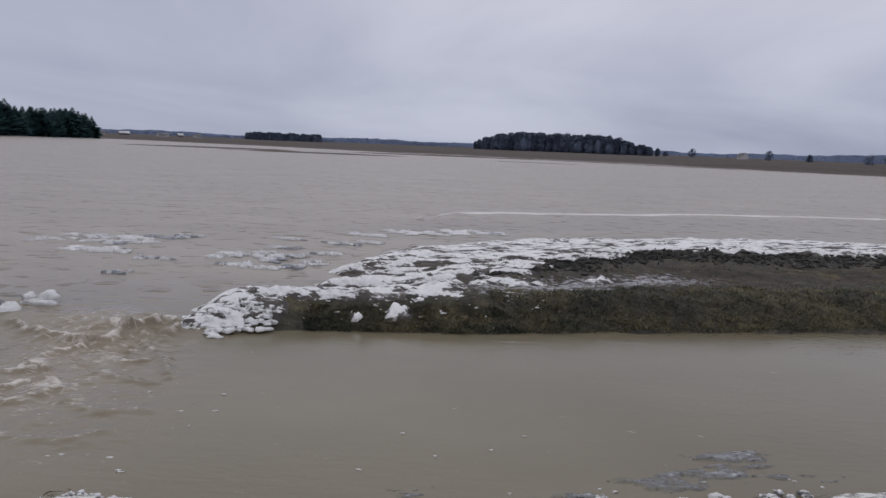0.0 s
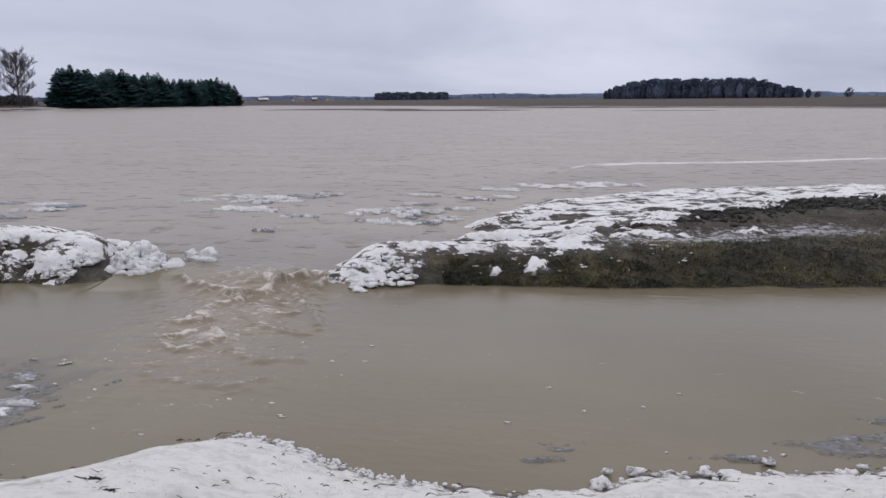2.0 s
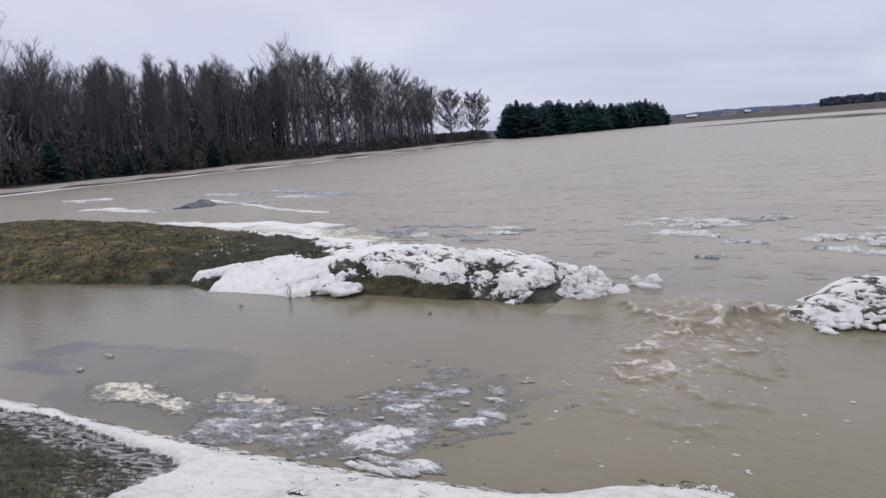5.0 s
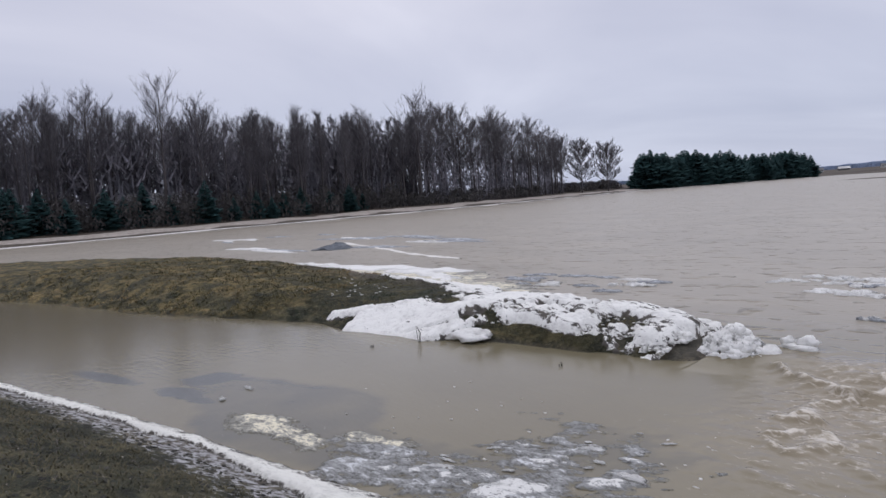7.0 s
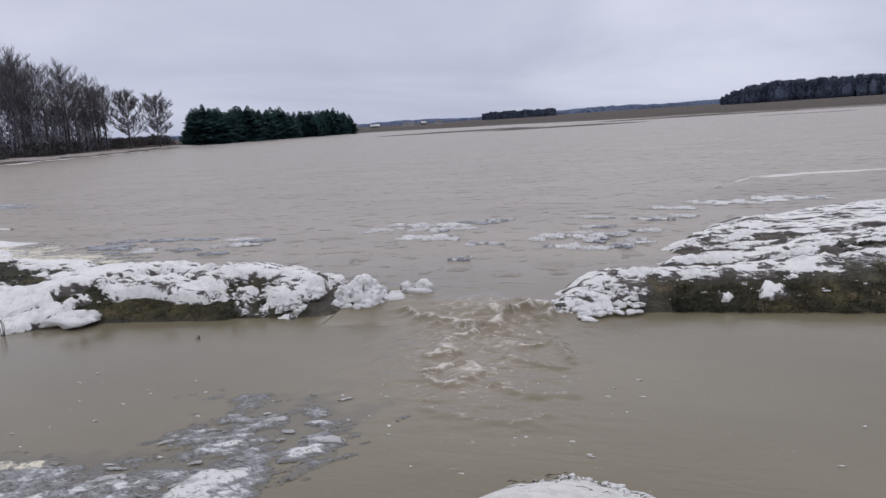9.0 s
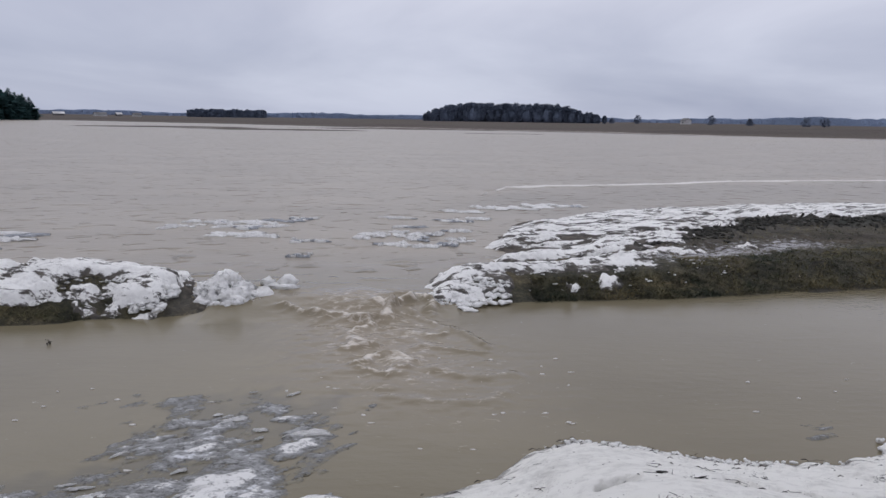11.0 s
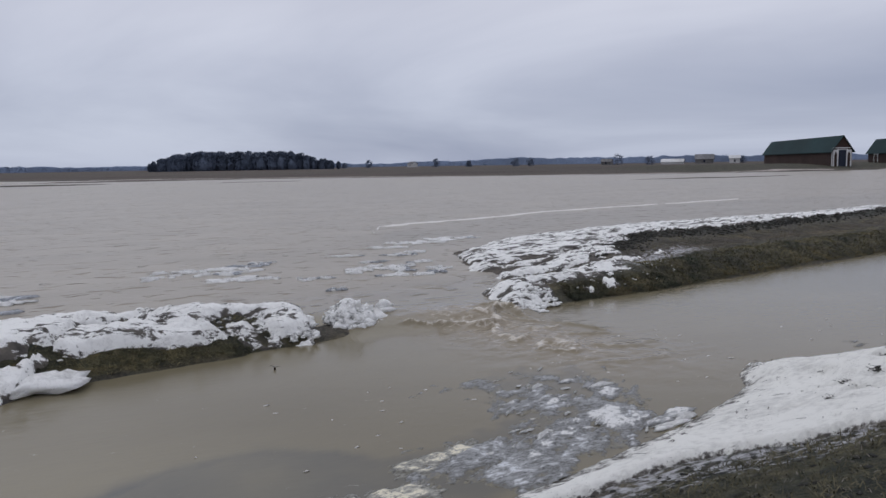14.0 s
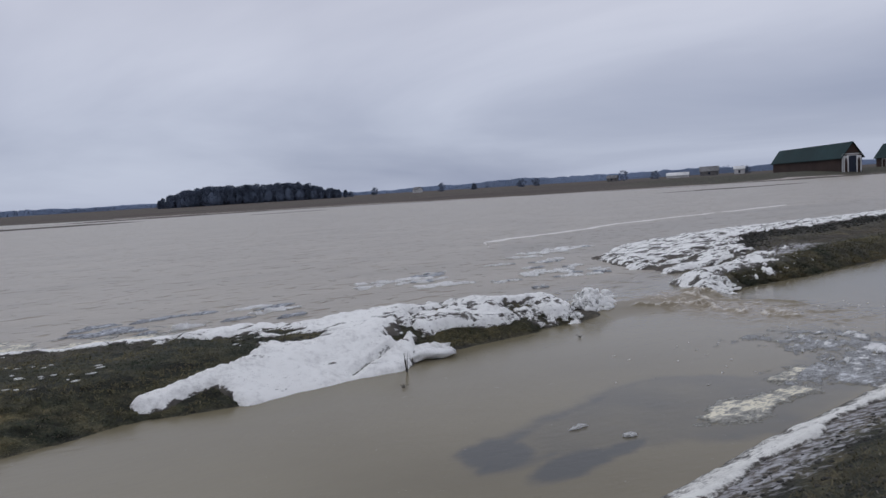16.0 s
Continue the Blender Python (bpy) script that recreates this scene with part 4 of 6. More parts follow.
for y, depth, size in spots:
    x = float(west_shore(np.array([y]))[0]) - depth
    pick = r.random()
    if y < 80:
        me2, s = (slim[r.randrange(3)], size * r.uniform(0.86, 1.07)) if pick < 0.55 else (tall[r.randrange(7)], size * r.uniform(0.72, 0.95))
    else:
        me2, s = (open_crowned[r.randrange(4)] if pick < 0.75 else tall[r.randrange(7)], size * r.uniform(0.78, 1.02))
    label = "slender leafless tree in a grey winter wood" if s < 0.9 else "tall leafless tree with grey bark in a winter wood"
    tree_thing("bare_tree", me2, label, "trees of the bare wood", pose(x, y, ground_z(x, y), 0, 0, r.uniform(0, 360)), (s, s, s))
for x, y, s, k in ((-110, 26, 1.08, 4), (-118, 75.5, 1.10, 5), (-112, 17, 0.98, 6), (-120, 12, 1.0, 5)):
    tree_thing("bare_tree", tall[k], "old leafless tree standing above the wood's crowns", "trees of the bare wood", pose(x, y, ground_z(x, y), 0, 0, 40 * k), (s, s, s))
for x, y, s, k in ((-141, 142.5, 1.3, 0), (-141, 153, 1.22, 1)):
    tree_thing("bare_tree", broad[k], "round-crowned leafless tree beside the spruce row", "trees of the bare wood", pose(x, y, ground_z(x, y), 0, 0, 70 * k), (s, s, s))

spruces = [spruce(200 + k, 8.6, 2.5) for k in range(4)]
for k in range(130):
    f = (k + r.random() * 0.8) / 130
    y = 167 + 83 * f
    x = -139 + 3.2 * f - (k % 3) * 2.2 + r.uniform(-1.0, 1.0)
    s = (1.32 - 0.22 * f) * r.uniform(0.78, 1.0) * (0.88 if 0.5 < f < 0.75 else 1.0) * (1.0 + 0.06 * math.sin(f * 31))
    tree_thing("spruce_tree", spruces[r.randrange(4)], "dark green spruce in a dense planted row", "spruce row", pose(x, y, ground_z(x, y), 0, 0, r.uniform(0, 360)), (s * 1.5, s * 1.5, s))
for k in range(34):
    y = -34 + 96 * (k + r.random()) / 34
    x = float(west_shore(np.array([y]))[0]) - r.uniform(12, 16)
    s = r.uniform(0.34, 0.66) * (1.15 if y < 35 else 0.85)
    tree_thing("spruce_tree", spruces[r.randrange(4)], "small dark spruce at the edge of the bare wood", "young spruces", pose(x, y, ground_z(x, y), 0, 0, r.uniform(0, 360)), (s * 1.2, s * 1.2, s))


# ---- woods and brush too far off to count ----
def blob(V, F, r, c, sx, sy, sz, seed, rough=0.35, fine=2):
    """One knobbly rounded lump, added to V and F."""
    bm = bmesh.new()
    bmesh.ops.create_icosphere(bm, subdivisions=fine, radius=1.0)
    base = len(V)
    off = Vector((seed * 3.17, seed * 1.31, seed * 0.77))
    for v in bm.verts:
        k = 1 + rough * noise.noise(v.co * 1.7 + off) + 0.7 * rough * abs(noise.noise(v.co * 3.6 + off))
        p = v.co * k
        V.append((c[0] + p.x * sx, c[1] + p.y * sy, c[2] + max(p.z, -0.6) * sz))
    for f in bm.faces:
        F.append(tuple(base + v.index for v in f.verts))
    bm.free()


def twig_mass(V, F, r, x, y, z, wide, high, count, size, lift=0.0, thin=1.0):
    """A crown or a bush as many small ragged slivers, thinner towards its edge."""
    for k in range(count):
        a, h = r.uniform(0, 2 * math.pi), r.random()
        span = math.sqrt(max(0.02, 1 - (2 * h - 0.85) ** 2 / 1.6))
        d = wide * span * math.sqrt(r.random())
        c = Vector((x + d * math.cos(a), y + d * math.sin(a), z + lift + (high - lift) * h))
        t = Vector((r.uniform(-1, 1), r.uniform(-1, 1), r.uniform(0.1, 1.8))).normalized()
        s = t.orthogonal().normalized()
        l, w = size * r.uniform(0.6, 1.5), size * r.uniform(0.12, 0.36) * thin
        b = len(V)
        V += [c - t * l * 0.5 - s * w, c - t * l * 0.5 + s * w, c + t * l * 0.6]
        F.append((b, b + 1, b + 2))


def far_wood(name, label, place, count, seed, height, size, per=70, broad=1.0, mat=None, thin=1.0, dense=False):
    rr = random.Random(seed)
    V, F = [], []
    for k in range(count):
        f = (k + rr.random()) / count
        x, y = place(f, rr)
        h = height(f) * rr.uniform(0.82, 1.12)
        z = ground_z(x, y)
        tube(V, F, [(x, y, z - 0.3), (x, y, z + 0.6 * h)], [0.02 * h, 0.01 * h], 4)
        wide = h * rr.uniform(0.26, 0.38) * broad
        twig_mass(V, F, rr, x, y, z, wide, h, per, size, 0.0, thin)
        if dense:
            blob(V, F, rr, (x, y, z + 0.26 * h), wide * 0.72, wide * 0.72, h * 0.40, k, 0.5, 2)
    ob = new(name, raw_mesh(name, V, F, mat or M_FARWOOD, dense))
    return tagged(ob, label, "woods", kind="stuff")


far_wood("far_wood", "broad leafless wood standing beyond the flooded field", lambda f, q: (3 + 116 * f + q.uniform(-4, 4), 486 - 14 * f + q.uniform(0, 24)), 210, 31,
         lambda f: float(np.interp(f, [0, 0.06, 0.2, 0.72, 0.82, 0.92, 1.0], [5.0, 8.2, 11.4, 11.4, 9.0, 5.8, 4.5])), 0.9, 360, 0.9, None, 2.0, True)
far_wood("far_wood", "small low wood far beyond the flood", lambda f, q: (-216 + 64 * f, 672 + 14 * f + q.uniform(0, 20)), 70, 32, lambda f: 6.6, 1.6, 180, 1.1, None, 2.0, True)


def horizon(f, q):
    a = radians(-78 + 150 * f)
    d = 1150 + 150 * math.sin(f * 23) + 60 * q.random()
    return d * math.sin(a), d * math.cos(a)


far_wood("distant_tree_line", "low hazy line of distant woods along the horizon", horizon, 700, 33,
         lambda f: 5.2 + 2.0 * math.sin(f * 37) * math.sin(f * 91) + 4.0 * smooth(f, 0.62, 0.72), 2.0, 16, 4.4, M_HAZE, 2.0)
# solid ridge behind the twigs, in the same haze-tinted colour
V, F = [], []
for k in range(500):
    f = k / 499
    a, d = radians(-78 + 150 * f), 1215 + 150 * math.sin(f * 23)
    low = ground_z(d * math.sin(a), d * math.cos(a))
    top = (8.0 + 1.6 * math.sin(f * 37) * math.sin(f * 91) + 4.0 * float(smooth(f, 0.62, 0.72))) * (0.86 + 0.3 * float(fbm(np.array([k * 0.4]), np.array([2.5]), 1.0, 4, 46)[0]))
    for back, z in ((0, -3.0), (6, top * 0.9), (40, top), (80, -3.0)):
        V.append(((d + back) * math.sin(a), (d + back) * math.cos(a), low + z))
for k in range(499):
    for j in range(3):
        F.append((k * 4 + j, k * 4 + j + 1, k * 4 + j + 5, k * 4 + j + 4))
tagged(new("distant_tree_line", raw_mesh("distant_tree_line", V, F, M_HAZE)), "low mass of distant woods closing the horizon, tinted blue for haze", "woods", kind="stuff")
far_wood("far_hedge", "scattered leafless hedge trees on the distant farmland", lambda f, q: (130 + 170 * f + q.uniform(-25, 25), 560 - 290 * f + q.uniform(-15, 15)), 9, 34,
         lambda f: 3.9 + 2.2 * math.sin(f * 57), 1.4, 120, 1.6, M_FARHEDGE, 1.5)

far_wood("wood_interior", "grey thicket of thin stems deep inside the bare wood", lambda f, q: (float(west_shore(np.array([-50 + 132 * f]))[0]) - 22 - 24 * q.random(), -50 + 132 * f), 360, 36,
         lambda f: 14.5, 2.4, 80, 0.6, M_THICKET, 0.22)
far_wood("wood_interior", "thin brush among the outer trees of the bare wood", lambda f, q: (float(west_shore(np.array([78 + 60 * f]))[0]) - 15 - 11 * q.random(), 78 + 60 * f), 60, 37,
         lambda f: 13.5 - 5 * f, 1.9, 70, 0.6, M_THICKET, 0.25)

V, F = [], []
rr = random.Random(41)
for k in range(560):
    y = -50 + 218 * (k + rr.random()) / 560
    x = float(west_shore(np.array([y]))[0]) - 12.5 - 9 * rr.random() - 3 * (y > 120)
    h = rr.uniform(1.8, 5.2) if y < 72 else rr.uniform(1.3, 3.0)
    twig_mass(V, F, rr, x, y, ground_z(x, y) - 0.1, rr.uniform(0.9, 1.8), h, 84, 0.5)
tagged(new("undergrowth", raw_mesh("undergrowth", V, F, M_SHRUB)), "dark tangled brush under the edge of the wood", "brush", kind="stuff")


# ---- farm buildings ----
def box(bm, x0, x1, y0, y1, z0, z1):
    made = bmesh.ops.create_cube(bm, size=1.0)["verts"]
    for v in made:
        v.co = Vector(((x0 + x1) / 2 + v.co.x * (x1 - x0), (y0 + y1) / 2 + v.co.y * (y1 - y0), (z0 + z1) / 2 + v.co.z * (z1 - z0)))
    return made


def prism(bm, outline, y0, y1):
    """An outline in x and z, drawn out from y0 to y1."""
    a = [bm.verts.new((x, y0, z)) for x, z in outline]
    b = [bm.verts.new((x, y1, z)) for x, z in outline]
    bm.faces.new(a)
    bm.faces.new(b[::-1])
    n = len(a)
    for k in range(n):
        bm.faces.new((a[k], b[k], b[(k + 1) % n], a[(k + 1) % n]))
    bmesh.ops.recalc_face_normals(bm, faces=bm.faces)


M_BOARD = grainy("brown_boards", (0.034, 0.022, 0.019), (0.078, 0.050, 0.042), 1.2, 0.8, (0.3, 0.02), (5.0, 5.0, 0.4))
M_ROOF = grainy("green_metal_roof", (0.007, 0.026, 0.029), (0.015, 0.045, 0.048), 1.0, 0.75, (0.2, 0.01), (0.4, 5.0, 1.0))
M_TRIM = grainy("white_trim", (0.62, 0.62, 0.62), (0.80, 0.80, 0.80), 3.0, 0.6, None)
M_DOOR = grainy("dark_blue_door", (0.010, 0.014, 0.028), (0.028, 0.036, 0.060), 2.0, 0.5, None)
M_PALE = grainy("pale_siding", (0.50, 0.50, 0.50), (0.72, 0.72, 0.71), 1.0, 0.7, None)
M_GREY = grainy("grey_siding", (0.11, 0.108, 0.105), (0.22, 0.215, 0.21), 1.0, 0.8, None)
M_GREYROOF = grainy("grey_roofing", (0.10, 0.10, 0.105), (0.22, 0.22, 0.225), 1.0, 0.7, None)


def arch(width, height, thick):
    """The outline of a white frame with an arched opening."""
    bm = bmesh.new()
    outer = [(-width / 2, 0), (-width / 2, height), (width / 2, height), (width / 2, 0)]
    inner_w, spring = width / 2 - 0.22, height * 0.62
    pts = [(inner_w * math.cos(a), spring + (height * 0.26) * math.sin(a)) for a in [math.pi * k / 8 for k in range(9)]]
    pts = [(inner_w, 0.0)] + pts + [(-inner_w, 0.0)]
    left = [(-width / 2, 0), (-width / 2, height), (0, height)] + [p for p in pts if p[0] <= 0.001]
    right = [(width / 2, 0), (width / 2, height), (0, height)] + [p for p in pts if p[0] >= -0.001][::-1]
    for o in (left, right):
        prism(bm, o, 0, thick)
    return bm


def barn(name, label, length, width, eave, ridge, m, door=True, side_arch=False):
    """A long gabled barn. Its length runs along local y, with the door gable at y = 0."""
    top = new(name)
    for nm, x0, x1, y0, y1 in (("wall", 0, 0.15, 0, length), ("wall", width - 0.15, width, 0, length)):
        bm = bmesh.new()
        box(bm, x0, x1, y0, y1, -0.4, eave)
        for k in range(int(length / 0.8)):
            box(bm, x0 - 0.015, x1 + 0.015, 0.4 + k * 0.8, 0.45 + k * 0.8, -0.3, eave - 0.02)
        part("wall", bm, M_BOARD, top)
    for y0 in (0.0, length - 0.15):
        bm = bmesh.new()
        prism(bm, [(0.15, -0.4), (width - 0.15, -0.4), (width - 0.15, eave), (width / 2, ridge - 0.12), (0.15, eave)], y0, y0 + 0.15)
        part("gable_wall", bm, M_BOARD, top)
    for s in (-1, 1):
        bm = bmesh.new()
        c, over = width / 2, 0.45
        run = c + over
        drop = (ridge - eave) * run / c
        xs = [c, c + s * run]
        prism(bm, [(xs[0], ridge), (xs[1], ridge - drop), (xs[1], ridge - drop - 0.12), (xs[0], ridge - 0.12)], -0.5, length + 0.5)
        roof = part("roof", bm, M_ROOF, top, "dark green ribbed metal roof")
        bm = bmesh.new()
        for k in range(int(length / 1.0) + 1):
            y = -0.45 + k * (length + 0.9) / int(length)
            prism(bm, [(xs[0], ridge + 0.03), (xs[1], ridge - drop + 0.03), (xs[1], ridge - drop), (xs[0], ridge)], y, y + 0.05)
        part("roof_rib", bm, M_ROOF, roof)
    if door:
        bm = bmesh.new()
        box(bm, width / 2 - 0.95, width / 2 + 0.95, -0.08, -0.02, 0.0, eave * 0.95)
        part("door", bm, M_DOOR, top, "dark blue sliding barn door")
        bm = bmesh.new()
        box(bm, width / 2 - 1.05, width / 2 + 1.05, -0.12, -0.03, eave * 0.95, eave * 0.95 + 0.14)
        box(bm, 0.05, width - 0.05, -0.06, -0.01, eave + 0.12, eave + 0.30)
        part("lintel", bm, M_TRIM, top, "white painted board")
        for cx in (width * 0.16, width * 0.84):
            bm = arch(width * 0.27, eave * 0.95, 0.10)
            bmesh.ops.translate(bm, verts=bm.verts, vec=(cx, -0.11, 0))
            part("arch_frame", bm, M_TRIM, top, "white arched window surround")
        bm = bmesh.new()
        box(bm, -0.10, -0.02, 0.0, 0.28, 0, eave)
        part("corner_board", bm, M_TRIM, top, "white corner board")
    if side_arch:
        bm = arch(2.2, eave * 0.85, 0.10)
        bmesh.ops.rotate(bm, verts=bm.verts, cent=(0, 0, 0), matrix=Matrix.Rotation(radians(-90), 3, "Z"))
        bmesh.ops.translate(bm, verts=bm.verts, vec=(-0.11, length - 4.2, 0))
        part("arch_frame", bm, M_TRIM, top, "white arched doorway surround")
    top.matrix_basis = m
    return tagged(top, label, "barn", "green-roofed barns")


BARN_TURN = math.degrees(math.atan2(-22.1, 38.6))
barn("barn", "long brown barn with green metal roof and blue door", 44.5, 3.9, 3.75, 6.6, pose(128.6, 107.3, 0.85, 0, 0, BARN_TURN))
barn("barn", "long brown barn with green roof and white arched side door", 28.6, 3.9, 3.5, 6.4, pose(148.2, 99.1, 0.9, 0, 0, BARN_TURN), True, True)


def house(name, label, category, x, y, turn, wide, deep, eave, ridge, wall, roof, openings=3):
    top = new(name)
    bm = bmesh.new()
    prism(bm, [(0, -0.5), (deep, -0.5), (deep, eave), (deep / 2, ridge - 0.1), (0, eave)], 0, wide)
    part("wall", bm, wall, top)
    for s in (-1, 1):
        bm = bmesh.new()
        c = deep / 2
        run = c + 0.4
        drop = (ridge - eave) * run / c
        prism(bm, [(c, ridge), (c + s * run, ridge - drop), (c + s * run, ridge - drop - 0.15), (c, ridge - 0.15)], -0.4, wide + 0.4)
        part("roof", bm, roof, top)
    for k in range(openings):
        y0 = wide * (k + 0.6) / (openings + 0.2)
        bm = bmesh.new()
        box(bm, -0.06, 0.02, y0 - 0.5, y0 + 0.5, 0.9, min(2.1, eave - 0.2))
        part("window", bm, M_DOOR, top)
    top.matrix_basis = pose(x, y, ground_z(x, y), 0, 0, turn)
    return tagged(top, label, category)


# seen far off beyond the barns, and beyond the spruce row
house("greenhouse", "long low white plastic greenhouse on distant farmland", "greenhouse", 256, 296, 45, 11, 7, 1.5, 3.0, M_PALE, M_PALE, 0)
house("barn", "weathered grey barn with a pale roof, far off", "barn", 268, 287, 45, 9, 8, 2.8, 5.2, M_GREY, M_GREYROOF, 1)
house("house", "small white farmhouse far beyond the flood", "house", 277, 278, 45, 5, 6, 3.0, 4.4, M_PALE, M_PALE, 1)
house("house", "white house far beyond the broad wood", "house", 204, 560, 20, 6, 6, 3.0, 4.8, M_PALE, M_GREYROOF, 1)
house("house", "small grey farm shed on the far shore", "house", 226, 318, 40, 5, 5, 2.2, 3.6, M_GREY, M_GREYROOF, 1)
for k, (x, y, w) in enumerate(((-283, 530, 9), (-270, 536, 14), (-246, 548, 16), (-232, 553, 7), (-222, 560, 10))):
    house("house", "white-roofed farm building on the distant horizon", "house", x, y, -55, w * 0.5, 6, 1.6, 2.9, M_GREY if k % 2 else M_PALE, M_PALE if k % 2 else M_GREYROOF, 2)
house("cabin", "low grey cabin half hidden among bare trees", "house", -121, 19, 2, 10, 6, 2.4, 4.4, M_GREY, M_GREYROOF, 3)


# ---- snow left along the far shores ----
def snow_strip(name, label, line, inner, outer, seed, mat, lift=0.05, breaks=0.35):
    """A ragged strip of snow beside a line of points, from inner to outer metres beyond it."""
    V, F = [], []
    n = len(line)
    for k in range(n):
        p = Vector((*line[k], 0))
        d = Vector((*line[min(k + 1, n - 1)], 0)) - Vector((*line[max(k - 1, 0)], 0))
        side = Vector((-d.y, d.x, 0)).normalized()
        w = float(fbm(np.array([k * 0.31]), np.array([seed * 3.3]), 1.0, 3, seed)[0])
        w2 = float(fbm(np.array([k * 0.27]), np.array([seed * 5.1]), 1.0, 3, seed + 4)[0])
        a, b = inner + w * (outer - inner) * breaks * 1.5, outer + w2 * (outer - inner) * breaks * 1.5
        if b < a + 0.05:
            b = a + 0.05
        for f in (0, 0.33, 0.66, 1):
            q = p + side * (a + (b - a) * f)
            V.append((q.x, q.y, max(ground_z(q.x, q.y), FIELD) + (lift if 0 < f < 1 else -0.01)))
    for k in range(n - 1):
        for j in range(3):
            a = k * 4 + j
            F.append((a, a + 1, a + 5, a + 4))
    return tagged(new(name, raw_mesh(name, V, F, mat, True)), label, "snow", kind="stuff")


west = [(float(west_shore(np.array([y]))[0]), y) for y in np.arange(-50, 262, 1.5)]
snow_strip("shore_snow_strip", "thin line of snow along the far western waterline", west, 0.0, 1.7, 3, M_WEST_STRIP, 0.05, 0.2)
snow_strip("shore_snow_strip", "band of snow between the shore and the wood", west, 4.0, 10.5, 4, M_BAND, 0.06, 0.42)
east = [(x, float(far_shore(np.array([x]))[0])) for x in np.arange(-20, 190, 1.5)]
snow_strip("shore_snow_strip", "thin pale snow line along the field's eastern shore", east, 0.8, 3.0, 6, M_BAND, 0.05, 0.5)


# ---- lumps, floes and slush ----
def lump_thing(name, label, pieces, mat, seed, group=""):
    """A heap whose lumps are parts of their own."""
    rr = random.Random(seed)
    top = new(name)
    top.location = (pieces[0][0], pieces[0][1], 0.0)
    for k, (x, y, z, sx, sy, sz) in enumerate(pieces):
        V, F = [], []
        blob(V, F, rr, (x - pieces[0][0], y - pieces[0][1], z), sx, sy, sz, seed + k, 0.9)
        child("lump", raw_mesh("lump", V, F, mat, True), top)
    return tagged(top, label, "snow", group)


rr = random.Random(61)
heap = [(-6.46, 7.88, 0.10, 0.24, 0.20, 0.15), (-6.50, 7.96, 0.18, 0.13, 0.12, 0.15), (-6.28, 7.84, 0.07, 0.16, 0.15, 0.09)]
for k in range(120):
    a, d = rr.uniform(0, 6.3), math.sqrt(rr.random())
    x, y = -6.44 + 0.36 * d * math.cos(a), 7.84 + 0.28 * d * math.sin(a)
    s = rr.uniform(0.022, 0.075)
    peak = 0.36 * max(0.0, 1 - 0.9 * math.hypot((x + 6.47) / 0.42, (y - 7.98) / 0.38))
    heap.append((x, y, 0.035 + peak + 0.01 * math.sin(3 * a), s * 1.25, s, s * 0.85))
lump_thing("snow_lump", "knobbly heap of old snow at the breach's edge", heap, M_CLUMP, 3, "snow lumps by the breach")
lump_thing("snow_lump", "rounded ball of snow standing in the current", [(-6.02, 7.96, 0.07, 0.13, 0.11, 0.10), (-6.14, 7.90, 0.04, 0.06, 0.06, 0.05), (-5.93, 7.90, 0.03, 0.05, 0.04, 0.03)], M_SNOW, 5, "snow lumps by the breach")
lump_thing("snow_lump", "small snow caps on a flat piece of ice", [(-5.79, 8.42, 0.19, 0.10, 0.09, 0.07), (-5.86, 8.36, 0.135, 0.21, 0.12, 0.035), (-6.06, 8.44, 0.17, 0.09, 0.07, 0.06)], M_SNOW, 7, "snow lumps by the breach")
link = []
for k in range(46):
    f = rr.random()
    x, y = -7.45 + 0.42 * f, 7.40 + rr.uniform(-0.08, 0.5)
    s = rr.uniform(0.02, 0.05)
    link.append((x, y, max(ground_z(x, y), 0.02) + 0.02 + 0.05 * rr.random(), s * rr.uniform(1.0, 1.8), s, s * 0.8))
lump_thing("snow_lump", "clotted snow on the low western bank's end", link, M_CLUMP, 29, "snow lumps by the breach")
tip = []
for k in range(130):
    f = rr.random()
    x = -4.02 + 1.1 * f
    y = 7.70 + 0.30 * f + rr.uniform(-0.05, 0.42)
    s = rr.uniform(0.014, 0.042)
    tip.append((x, y, max(0.02, ground_z(x, y)) + 0.015, s * rr.uniform(1.0, 1.7), s, s * 0.75))
lump_thing("snow_lump", "clotted snow at the tip of the eastern bank", tip, M_CLUMP, 9, "snow lumps by the breach")
lump_thing("snow_lump", "flat broken snow crust in the water off the bank's tip", [(-3.55, 7.76, 0.01, 0.12, 0.05, 0.03), (-3.68, 7.84, 0.02, 0.11, 0.06, 0.04), (-3.46, 7.66, 0.008, 0.08, 0.035, 0.025)], M_SNOW, 11, "snow lumps by the breach")
lump_thing("snow_slab", "broken slab of snow tipped into the ditch", [(-10.12, 6.58, 0.06, 0.36, 0.20, 0.075), (-9.95, 6.70, 0.085, 0.20, 0.13, 0.07), (-10.3, 6.48, 0.05, 0.16, 0.12, 0.05)], M_SNOW, 13)
lump_thing("snow_lump", "small white snow lump at the ditch edge", [(-4.95, 3.03, 0.008, 0.16, 0.035, 0.02), (-4.78, 3.10, 0.008, 0.10, 0.03, 0.018), (-5.12, 2.98, 0.006, 0.08, 0.03, 0.018)], M_SNOW, 15)
